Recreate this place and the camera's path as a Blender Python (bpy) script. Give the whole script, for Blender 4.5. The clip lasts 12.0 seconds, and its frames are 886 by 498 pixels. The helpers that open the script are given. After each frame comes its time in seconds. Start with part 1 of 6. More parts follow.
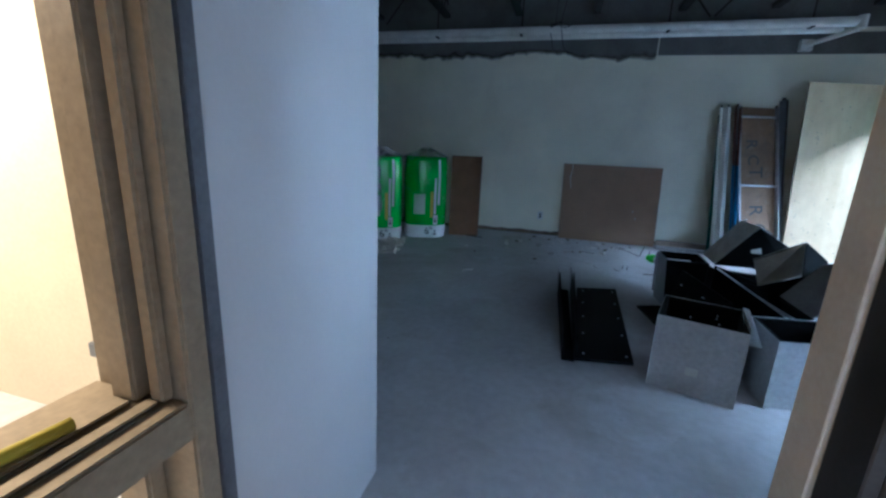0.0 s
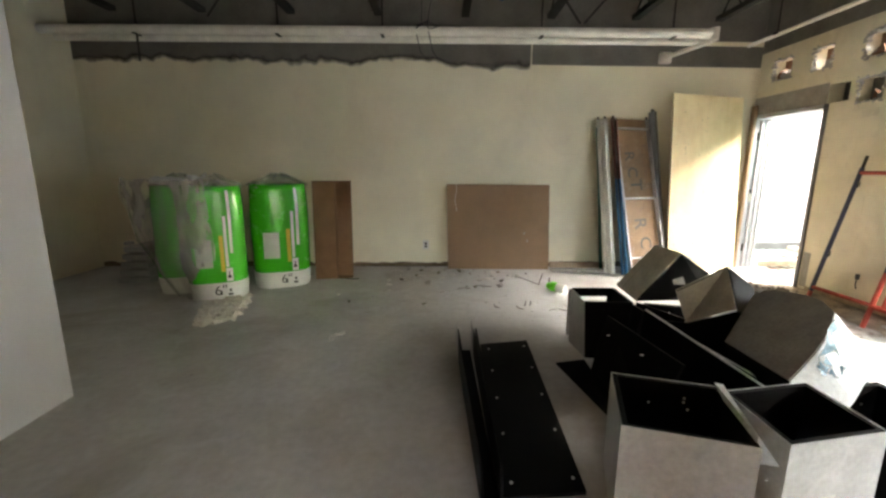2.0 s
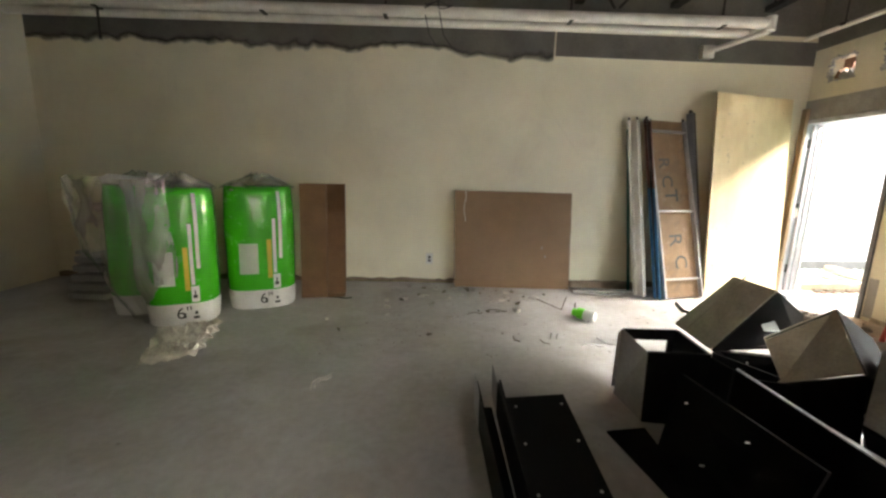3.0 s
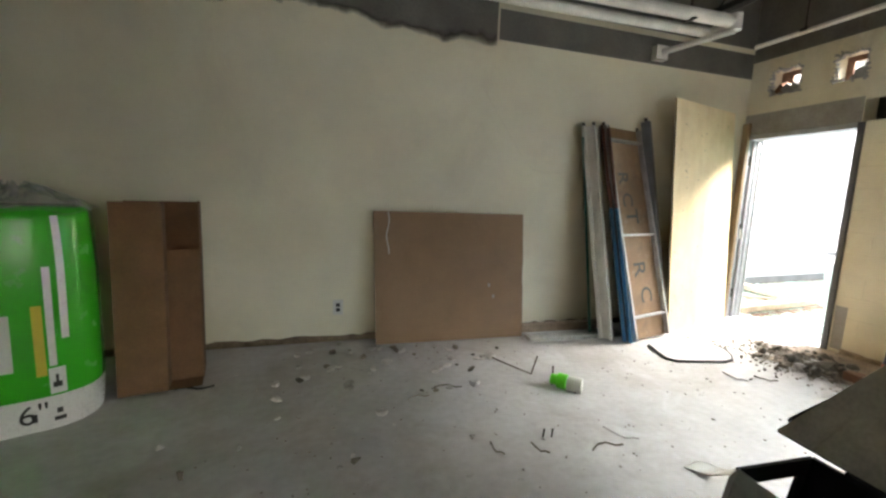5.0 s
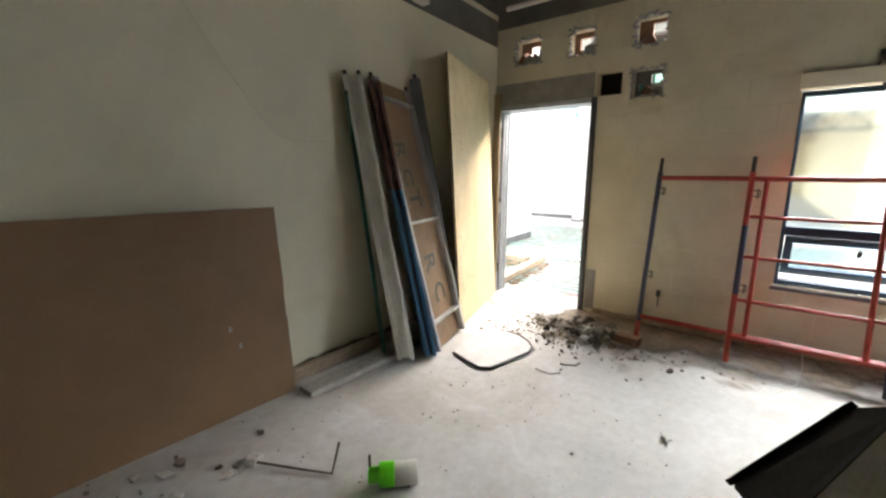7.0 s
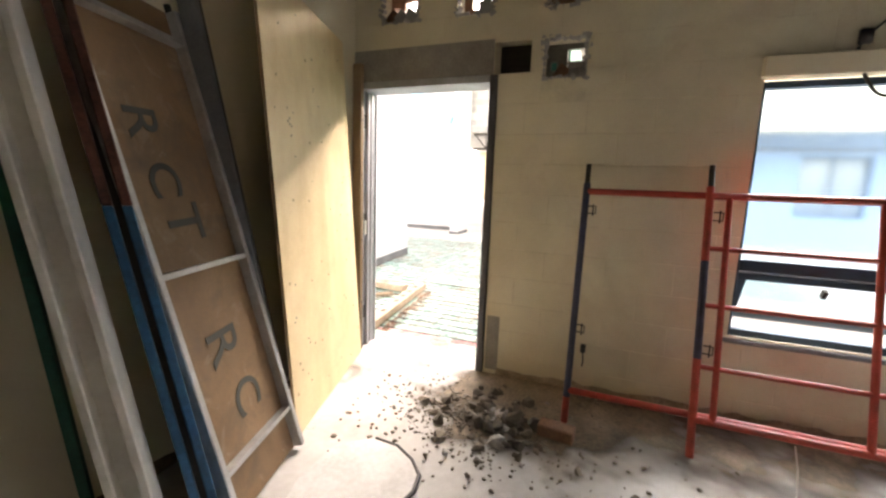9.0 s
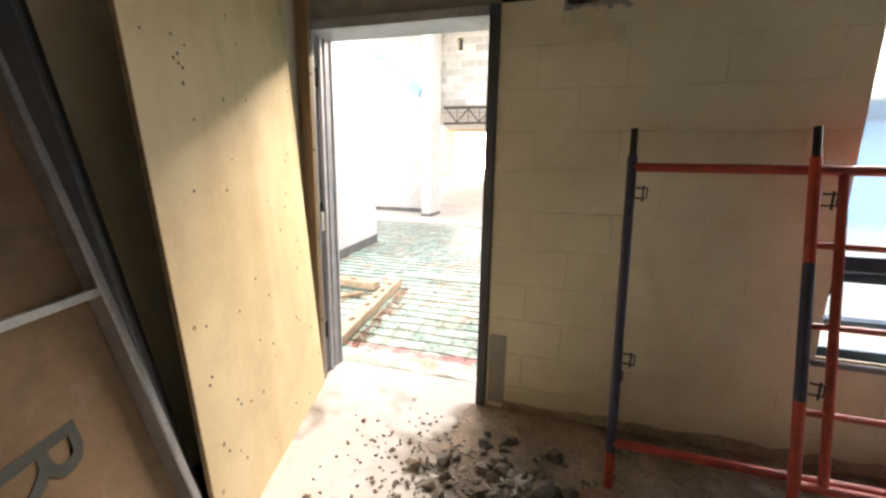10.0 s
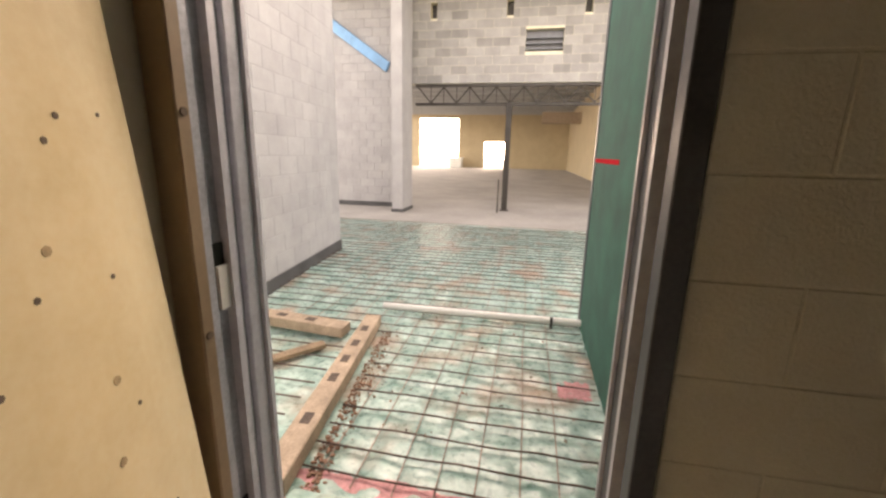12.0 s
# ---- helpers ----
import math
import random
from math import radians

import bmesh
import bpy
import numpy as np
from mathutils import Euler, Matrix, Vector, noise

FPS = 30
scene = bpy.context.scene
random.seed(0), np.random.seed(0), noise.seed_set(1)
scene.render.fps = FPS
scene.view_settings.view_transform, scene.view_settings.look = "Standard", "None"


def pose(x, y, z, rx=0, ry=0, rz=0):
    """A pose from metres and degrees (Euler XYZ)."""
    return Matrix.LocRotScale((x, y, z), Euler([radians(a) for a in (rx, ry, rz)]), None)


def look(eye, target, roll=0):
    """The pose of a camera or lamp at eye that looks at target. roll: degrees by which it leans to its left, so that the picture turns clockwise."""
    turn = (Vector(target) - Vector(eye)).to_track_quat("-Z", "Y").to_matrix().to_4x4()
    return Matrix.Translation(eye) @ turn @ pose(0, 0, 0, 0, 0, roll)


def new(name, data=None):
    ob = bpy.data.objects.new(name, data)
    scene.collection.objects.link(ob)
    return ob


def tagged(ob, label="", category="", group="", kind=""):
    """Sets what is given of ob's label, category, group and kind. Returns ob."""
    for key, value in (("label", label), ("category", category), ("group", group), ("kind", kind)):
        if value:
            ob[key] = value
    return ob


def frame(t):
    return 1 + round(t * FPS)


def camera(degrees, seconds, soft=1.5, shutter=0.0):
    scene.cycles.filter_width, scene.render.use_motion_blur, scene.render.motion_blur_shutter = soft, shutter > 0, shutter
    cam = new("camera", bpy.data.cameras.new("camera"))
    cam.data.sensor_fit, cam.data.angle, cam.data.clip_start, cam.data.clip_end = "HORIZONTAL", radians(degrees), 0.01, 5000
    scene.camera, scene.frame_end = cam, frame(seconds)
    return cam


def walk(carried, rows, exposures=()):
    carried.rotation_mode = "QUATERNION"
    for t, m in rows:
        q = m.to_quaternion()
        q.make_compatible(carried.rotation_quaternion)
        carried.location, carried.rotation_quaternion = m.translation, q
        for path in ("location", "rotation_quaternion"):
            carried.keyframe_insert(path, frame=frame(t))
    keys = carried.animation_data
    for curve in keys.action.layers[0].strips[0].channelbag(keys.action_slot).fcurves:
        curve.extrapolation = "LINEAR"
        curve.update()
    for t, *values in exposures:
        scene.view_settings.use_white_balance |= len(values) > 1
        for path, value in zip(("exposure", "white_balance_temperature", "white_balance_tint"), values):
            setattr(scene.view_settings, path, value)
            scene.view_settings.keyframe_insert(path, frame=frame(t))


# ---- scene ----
cam = camera(94.34, 12.0, soft=2.5)
# seconds, place in metres, yaw, pitch and roll in degrees
ROWS = [
    (0.0, 0.857, 0.800, 1.386, 16.11, -13.97, -2.48),
    (0.5, 0.910, 1.041, 1.363, 6.64, -14.35, -1.11),
    (1.0, 0.921, 1.343, 1.434, 4.27, -11.96, -2.12),
    (1.5, 0.836, 1.658, 1.430, 3.09, -9.48, -1.74),
    (2.0, 0.814, 1.978, 1.416, -0.02, -10.97, -0.40),
    (2.5, 0.806, 2.354, 1.429, -2.94, -10.94, -2.37),
    (3.0, 0.690, 2.723, 1.412, -0.29, -10.43, -1.63),
    (5.0, 0.493, 4.175, 1.394, -15.34, -7.81, -2.19),
    (5.5, 0.531, 4.517, 1.411, -21.36, -8.19, -2.58),
    (6.0, 0.583, 4.853, 1.408, -32.86, -11.45, -0.62),
    (6.5, 0.763, 5.169, 1.408, -41.83, -11.03, -0.75),
    (7.0, 0.985, 5.443, 1.416, -51.40, -10.19, -0.51),
    (7.5, 1.225, 5.663, 1.409, -62.65, -12.02, -0.22),
    (9.5, 2.685, 6.314, 1.414, -69.83, -9.36, -1.57),
    (10.0, 3.025, 6.519, 1.405, -73.15, -11.56, -0.99),
    (10.5, 3.376, 6.692, 1.380, -74.12, -11.09, -1.96),
    (11.0, 3.693, 6.862, 1.399, -73.84, -10.98, -2.83),
    (11.5, 4.035, 7.057, 1.416, -76.43, -11.47, -1.22),
    (12.0, 4.380, 7.217, 1.403, -78.33, -13.16, -1.17)
]
EXPOSURES = [
    (0.0, 4.6, 4350, 7), (0.3, 5.0, 4500, 4), (0.6, 5.45, 5200, 3), (0.9, 5.6, 6400, 5), (1.3, 5.75, 7300, 9),
    (3.0, 5.95, 7600, 15), (5.0, 5.55, 7000, 11), (7.5, 4.8, 7300, 15), (9.5, 4.6, 8000, 20), (10.5, 4.0, 7800, 17), (11.2, 3.45, 8000, 17), (12.0, 3.1, 8700, 24),
]
walk(cam, [(t, pose(x, y, z, 90 + pitch, roll, yaw)) for t, x, y, z, yaw, pitch, roll in ROWS], EXPOSURES)

# ---- world and lights ----
world = bpy.data.worlds.new("overcast_sky")
scene.world = world
world.use_nodes = True
wn = world.node_tree.nodes
sky = wn.new("ShaderNodeTexSky")
sky.sky_type = "NISHITA"
sky.sun_disc = False
sky.sun_elevation = radians(22)
sky.sun_rotation = radians(101)
sky.air_density, sky.dust_density = 1.0, 1.0
haze = wn.new("ShaderNodeHueSaturation")
haze.inputs["Saturation"].default_value = 0.4   # a milky, thinly clouded sky
world.node_tree.links.new(sky.outputs[0], haze.inputs["Color"])
world.node_tree.links.new(haze.outputs[0], wn["Background"].inputs[0])
wn["Background"].inputs[1].default_value = 0.15

sun = new("sun", bpy.data.lights.new("sun", "SUN"))
sun.data.energy, sun.data.angle, sun.data.color = 1.2, radians(75), (1.0, 0.95, 0.88)
sun.matrix_world = look((100, -20, 41), (0, 0, 0))


def area(name, place, target, w, h, watts, colour):
    lamp = new(name, bpy.data.lights.new(name, "AREA"))
    lamp.data.shape, lamp.data.size, lamp.data.size_y = "RECTANGLE", w, h
    lamp.data.energy, lamp.data.color = watts, colour
    lamp.matrix_world = look(place, target)
    return lamp


# the lamp of the side room
area("side_room_lamp", (-1.9, 1.0, 2.6), (-1.7, 1.2, 0), 0.6, 0.6, 8, (1.0, 0.66, 0.34))


# ---- materials ----
def material(name, colour, rough=0.8, metal=0.0, vary=0.12, scale=3.0, fine=60.0, bump=0.15, tint=None, alpha=1.0, spec=0.5, random_tone=0.0):
    """A surface with stains at one scale, grain at another and a fine relief."""
    m = bpy.data.materials.new(name)
    m.use_nodes = True
    nt = m.node_tree
    n, l = nt.nodes, nt.links
    b = n["Principled BSDF"]
    co = n.new("ShaderNodeTexCoord")
    geo = n.new("ShaderNodeNewGeometry")
    big = n.new("ShaderNodeTexNoise")
    big.inputs["Scale"].default_value, big.inputs["Detail"].default_value, big.inputs["Roughness"].default_value = scale, 6, 0.6
    small = n.new("ShaderNodeTexNoise")
    small.inputs["Scale"].default_value, small.inputs["Detail"].default_value = fine, 4
    l.new(geo.outputs["Position"], big.inputs["Vector"])
    l.new(geo.outputs["Position"], small.inputs["Vector"])
    ramp = n.new("ShaderNodeValToRGB")
    dark = [c * (1 - vary * 1.6) for c in colour]
    lite = [min(1, c * (1 + vary)) for c in (tint or colour)]
    ramp.color_ramp.elements[0].position, ramp.color_ramp.elements[1].position = 0.3, 0.7
    ramp.color_ramp.elements[0].color, ramp.color_ramp.elements[1].color = (*dark, 1), (*lite, 1)
    l.new(big.outputs["Fac"], ramp.inputs["Fac"])
    mix = n.new("ShaderNodeMix")
    mix.data_type, mix.blend_type = "RGBA", "OVERLAY"
    mix.inputs["Factor"].default_value = min(1.0, vary * 2.2)
    l.new(ramp.outputs["Color"], mix.inputs[6])
    l.new(small.outputs["Fac"], mix.inputs[7])
    last = mix.outputs[2]
    if random_tone:
        info = n.new("ShaderNodeObjectInfo")
        rng = n.new("ShaderNodeMapRange")
        rng.inputs["To Min"].default_value, rng.inputs["To Max"].default_value = 1 - random_tone, 1 + random_tone
        l.new(info.outputs["Random"], rng.inputs["Value"])
        hsv = n.new("ShaderNodeHueSaturation")
        l.new(rng.outputs[0], hsv.inputs["Value"])
        l.new(last, hsv.inputs["Color"])
        last = hsv.outputs[0]
    l.new(last, b.inputs["Base Color"])
    rr = n.new("ShaderNodeMapRange")
    rr.inputs["To Min"].default_value, rr.inputs["To Max"].default_value = max(0.03, rough - 0.12), min(1, rough + 0.1)
    l.new(small.outputs["Fac"], rr.inputs["Value"])
    l.new(rr.outputs[0], b.inputs["Roughness"])
    b.inputs["Metallic"].default_value = metal
    b.inputs["Specular IOR Level"].default_value = spec
    b.inputs["Alpha"].default_value = alpha
    if bump:
        bp = n.new("ShaderNodeBump")
        bp.inputs["Strength"].default_value, bp.inputs["Distance"].default_value = bump, 0.004
        l.new(small.outputs["Fac"], bp.inputs["Height"])
        l.new(bp.outputs[0], b.inputs["Normal"])
    return m


WALL_PAINT = material("wall_paint", (0.80, 0.755, 0.59), 0.75, vary=0.06, scale=1.3, fine=90, bump=0.12)
BLOCK_PAINT = material("painted_block", (0.70, 0.65, 0.50), 0.7, vary=0.07, scale=2.0, fine=140, bump=0.5)
MORTAR = material("painted_mortar", (0.68, 0.63, 0.48), 0.85, vary=0.1, scale=8, fine=120, bump=0.5)
PARTITION = material("partition_paint", (0.66, 0.665, 0.67), 0.7, vary=0.04, scale=1.2, fine=70, bump=0.1)
CONCRETE_FLOOR = material("dusty_concrete_floor", (0.53, 0.52, 0.505), 0.8, vary=0.09, scale=1.4, fine=18, bump=0.04)


def stained(m, tone, scale, low, high, amount, distort=0.8):
    """Lays soft-edged stains of another tone over a material."""
    n, l = m.node_tree.nodes, m.node_tree.links
    b = n["Principled BSDF"]
    old = b.inputs["Base Color"].links[0].from_socket
    geo = n.new("ShaderNodeNewGeometry")
    no = n.new("ShaderNodeTexNoise")
    no.inputs["Scale"].default_value, no.inputs["Detail"].default_value, no.inputs["Roughness"].default_value, no.inputs["Distortion"].default_value = scale, 7, 0.62, distort
    l.new(geo.outputs["Position"], no.inputs["Vector"])
    mr = n.new("ShaderNodeMapRange")
    mr.inputs["From Min"].default_value, mr.inputs["From Max"].default_value, mr.inputs["To Max"].default_value = low, high, amount
    l.new(no.outputs["Fac"], mr.inputs["Value"])
    mx = n.new("ShaderNodeMix")
    mx.data_type = "RGBA"
    l.new(mr.outputs[0], mx.inputs["Factor"])
    l.new(old, mx.inputs[6])
    mx.inputs[7].default_value = (*tone, 1)
    l.new(mx.outputs[2], b.inputs["Base Color"])
    return m


stained(CONCRETE_FLOOR, (0.30, 0.255, 0.20), 1.1, 0.52, 0.74, 0.6)
stained(CONCRETE_FLOOR, (0.66, 0.665, 0.67), 2.6, 0.55, 0.72, 0.5)
stained(CONCRETE_FLOOR, (0.13, 0.11, 0.09), 9.0, 0.66, 0.74, 0.5, 0.2)
stained(WALL_PAINT, (0.62, 0.56, 0.43), 0.9, 0.52, 0.74, 0.45)
stained(BLOCK_PAINT, (0.50, 0.42, 0.29), 1.3, 0.54, 0.74, 0.5)
DARK_DECK = material("dark_ceiling_deck", (0.030, 0.030, 0.027), 0.9, vary=0.3, scale=2, fine=30)
BARE_BLOCK = material("bare_grey_block", (0.165, 0.16, 0.145), 0.9, vary=0.15, scale=3, fine=60, bump=0.4)
WHITE_PIPE = material("white_pipe_jacket", (0.78, 0.76, 0.70), 0.6, vary=0.12, scale=4, fine=40)
DARK_STEEL = material("dark_steel", (0.05, 0.045, 0.04), 0.5, 0.6, vary=0.2)
GREY_FRAME = material("grey_painted_steel_frame", (0.14, 0.147, 0.16), 0.45, 0.1, vary=0.14, scale=6, fine=80, bump=0.1)
CEMENT = material("grey_cement", (0.30, 0.29, 0.265), 0.9, vary=0.14, scale=5, fine=70, bump=0.4)
# lit and shaded copies of the jamb steel, the light put into the colour
JAMB_GREY = material("lit_blue_grey_steel", (0.42, 0.435, 0.475), 0.45, 0.1, vary=0.16, scale=6, fine=80, bump=0.1)
SHADED_FRAME = material("shaded_blue_grey_steel", (0.085, 0.088, 0.10), 0.5, 0.1, vary=0.16, scale=6, fine=80, bump=0.1)
PALE_FRAME = material("pale_lit_primed_steel", (0.56, 0.56, 0.60), 0.5, 0.1, vary=0.1, scale=6)
PLY_EDGE = material("plywood_edge", (0.38, 0.26, 0.14), 0.85, vary=0.2, scale=20)
HARDBOARD = material("brown_hardboard", (0.27, 0.165, 0.09), 0.6, vary=0.08, scale=4, fine=110, bump=0.05)
CARDBOARD = material("brown_cardboard", (0.20, 0.11, 0.055), 0.85, vary=0.12, scale=5, fine=70, bump=0.08)
RED_PAINT = material("red_scaffold_paint", (0.40, 0.05, 0.032), 0.45, vary=0.2, scale=14, fine=120)
NAVY_PAINT = material("navy_worn_paint", (0.03, 0.035, 0.08), 0.5, vary=0.3, scale=14, fine=120)
ALUMINIUM = material("aluminium", (0.55, 0.56, 0.57), 0.42, 0.75, vary=0.12, scale=8)
BLUE_PAINT = material("blue_painted_rail", (0.015, 0.11, 0.23), 0.5, vary=0.2, scale=9)
PLANK_WOOD = material("weathered_plank_wood", (0.27, 0.19, 0.12), 0.85, vary=0.22, scale=6, fine=60, bump=0.3)
MARKER = material("dark_teal_marker_ink", (0.07, 0.075, 0.066), 0.7, vary=0.1)
BLACK_LINER = material("black_duct_liner", (0.004, 0.0043, 0.005), 0.6, vary=0.2, scale=6, fine=150, bump=0.2, spec=0.08)
GALVANISED = material("dull_galvanised_sheet", (0.40, 0.41, 0.41), 0.5, 0.25, vary=0.1, scale=5, fine=40, bump=0.05)
GREEN_WRAP = material("green_plastic_wrap", (0.03, 0.41, 0.018), 0.25, vary=0.04, scale=3, fine=9, bump=0.05)
WHITE_WRAP = material("white_plastic_wrap", (0.72, 0.72, 0.70), 0.3, vary=0.06, scale=5)
BLACK_INK = material("black_print", (0.02, 0.02, 0.02), 0.5, vary=0.05)
YELLOW_INK = material("yellow_print", (0.55, 0.45, 0.03), 0.4, vary=0.05)
LABEL_GREY = material("pale_paper_label", (0.52, 0.56, 0.50), 0.6, vary=0.06)
RUBBLE = material("grey_rubble", (0.20, 0.175, 0.145), 0.95, vary=0.25, scale=9, fine=60, bump=0.5, random_tone=0.45)
PLASTER_BIT = material("white_plaster_scrap", (0.52, 0.50, 0.47), 0.9, vary=0.15, scale=20, random_tone=0.3)
BRICK_RED = material("brown_brick", (0.25, 0.14, 0.09), 0.9, vary=0.2, scale=12)
BLACK_PLASTIC = material("black_plastic", (0.015, 0.015, 0.017), 0.45, vary=0.1)
WINDOW_FRAME = material("dark_blue_window_frame", (0.02, 0.05, 0.09), 0.4, 0.3, vary=0.15)
OLD_TIMBER = material("dusty_brown_timber", (0.38, 0.29, 0.21), 0.85, vary=0.2, scale=8, fine=70, bump=0.3)
RUST = material("rusty_bar", (0.10, 0.065, 0.05), 0.85, 0.2, vary=0.3, scale=20)
HALL_BLOCK = material("pale_grey_block", (0.36, 0.355, 0.35), 0.9, vary=0.08, scale=3, fine=90, bump=0.3, random_tone=0.05)
HALL_BASE = material("black_damp_course", (0.07, 0.07, 0.07), 0.8, vary=0.2)
BEIGE_WALL = material("beige_far_wall", (0.46, 0.37, 0.24), 0.85, vary=0.06, scale=1)
HALL_FLOOR = material("pale_dusty_slab", (0.37, 0.345, 0.31), 0.9, vary=0.12, scale=0.7, fine=20)
BLUE_STEEL = material("light_blue_steel", (0.16, 0.36, 0.58), 0.5, vary=0.12)
GREEN_MEMBRANE = material("green_membrane", (0.014, 0.105, 0.078), 0.85, vary=0.2, scale=3)
PINK_MARK = material("pink_spray_paint", (0.62, 0.30, 0.30), 0.8, vary=0.25, scale=10, fine=60)
WARM_WALL = material("warm_side_room_wall", (0.66, 0.58, 0.44), 0.8, vary=0.06, scale=1.5)
CREAM_JAMB = material("cream_jamb", (0.72, 0.62, 0.46), 0.7, vary=0.1)
WHITE_PLASTIC = material("white_plastic", (0.7, 0.69, 0.64), 0.4, vary=0.05)
GROUND_MAT = material("packed_earth", (0.5, 0.46, 0.4), 0.95, vary=0.2, scale=0.4, fine=8)
FACADE = material("pale_facade", (0.19, 0.27, 0.37), 0.8, vary=0.06, scale=0.4)


# ---- mesh helpers ----
def box(bm, x0, y0, z0, x1, y1, z1, m=None):
    c = Matrix.Translation(((x0 + x1) / 2, (y0 + y1) / 2, (z0 + z1) / 2)) @ Matrix.Diagonal((abs(x1 - x0), abs(y1 - y0), abs(z1 - z0), 1))
    return bmesh.ops.create_cube(bm, size=1, matrix=(m @ c) if m else c)["verts"]


def rod(bm, a, b, r, seg=10, r2=None):
    a, b = Vector(a), Vector(b)
    d = b - a
    m = Matrix.Translation((a + b) / 2) @ d.to_track_quat("Z", "Y").to_matrix().to_4x4()
    bmesh.ops.create_cone(bm, cap_ends=True, segments=seg, radius1=r, radius2=r if r2 is None else r2, depth=d.length, matrix=m)


def tube_path(bm, pts, r, seg=7):
    """One connected tube along the points."""
    pts = [Vector(q) for q in pts]
    rings = []
    side = None
    for i, c in enumerate(pts):
        d = (pts[min(i + 1, len(pts) - 1)] - pts[max(i - 1, 0)]).normalized()
        if side is None:
            side = d.orthogonal().normalized()
        side = (side - d * side.dot(d))
        side = side.normalized() if side.length > 1e-4 else d.orthogonal().normalized()
        up = d.cross(side)
        rings.append([bm.verts.new(c + r * (side * math.cos(6.28318 * k / seg) + up * math.sin(6.28318 * k / seg))) for k in range(seg)])
    for p, q in zip(rings, rings[1:]):
        for k in range(seg):
            bm.faces.new([p[k], p[(k + 1) % seg], q[(k + 1) % seg], q[k]])
    bm.faces.new(rings[0])
    bm.faces.new(rings[-1])


def bevel(bm, w=0.004, seg=1):
    bmesh.ops.bevel(bm, geom=bm.edges[:], offset=w, segments=seg, affect="EDGES", clamp_overlap=True)


def wm(ob):
    m = ob.matrix_basis.copy()
    while ob.parent:
        m = ob.parent.matrix_basis @ ob.matrix_parent_inverse @ m
        ob = ob.parent
    return m


def mesh_of(name, bm, mat, smooth=False):
    me = bpy.data.meshes.new(name)
    bmesh.ops.recalc_face_normals(bm, faces=bm.faces[:])
    bm.to_mesh(me)
    bm.free()
    if mat:
        me.materials.append(mat)
    if smooth:
        me.shade_smooth()
    return me


def part(name, bm, mat, parent=None, label="", smooth=False, m=None):
    """Links a bmesh, in world coordinates or under the pose m, as one mesh object."""
    ob = new(name, mesh_of(name, bm, mat, smooth))
    if m is not None:
        ob.matrix_basis = m
    if parent is not None:
        ob.parent = parent
        ob.matrix_parent_inverse = wm(parent).inverted()
    if label:
        ob["label"] = label
    return ob


def thing(name, place, label, category, group="", kind=""):
    ob = new(name)
    ob.empty_display_size = 0.1
    ob.matrix_basis = place if isinstance(place, Matrix) else Matrix.Translation(place)
    return tagged(ob, label, category, group, kind)


def whole(name, bm, mat, label, category, group="", kind="", smooth=False, m=None):
    return tagged(part(name, bm, mat, None, "", smooth, m), label, category, group, kind)


def wall_mesh(axis, p0, p1, u0, u1, z0, z1, openings=()):
    """A wall between the planes p0 and p1 of an axis, with real openings (u0, u1, z0, z1) through it."""
    us = sorted({u0, u1, *[v for o in openings for v in o[:2] if u0 < v < u1]})
    zs = sorted({z0, z1, *[v for o in openings for v in o[2:] if z0 < v < z1]})
    solid = {}
    for i in range(len(us) - 1):
        for j in range(len(zs) - 1):
            cu, cz = (us[i] + us[i + 1]) / 2, (zs[j] + zs[j + 1]) / 2
            solid[i, j] = not any(o[0] < cu < o[1] and o[2] < cz < o[3] for o in openings)
    bm = bmesh.new()
    made = {}

    def v(u, p, z):
        k = (round(u, 4), round(p, 4), round(z, 4))
        if k not in made:
            made[k] = bm.verts.new((p, u, z) if axis == "x" else (u, p, z))
        return made[k]

    for (i, j), s in solid.items():
        if not s:
            continue
        a, b, c, d = us[i], us[i + 1], zs[j], zs[j + 1]
        for p in (p0, p1):
            bm.faces.new([v(a, p, c), v(b, p, c), v(b, p, d), v(a, p, d)])
        for di, dj, e in ((-1, 0, ((a, c), (a, d))), (1, 0, ((b, c), (b, d))), (0, -1, ((a, c), (b, c))), (0, 1, ((a, d), (b, d)))):
            if not solid.get((i + di, j + dj), False):
                (q, w), (r, t) = e
                bm.faces.new([v(q, p0, w), v(r, p0, t), v(r, p1, t), v(q, p1, w)])
    return bm


BLOCKS = {}


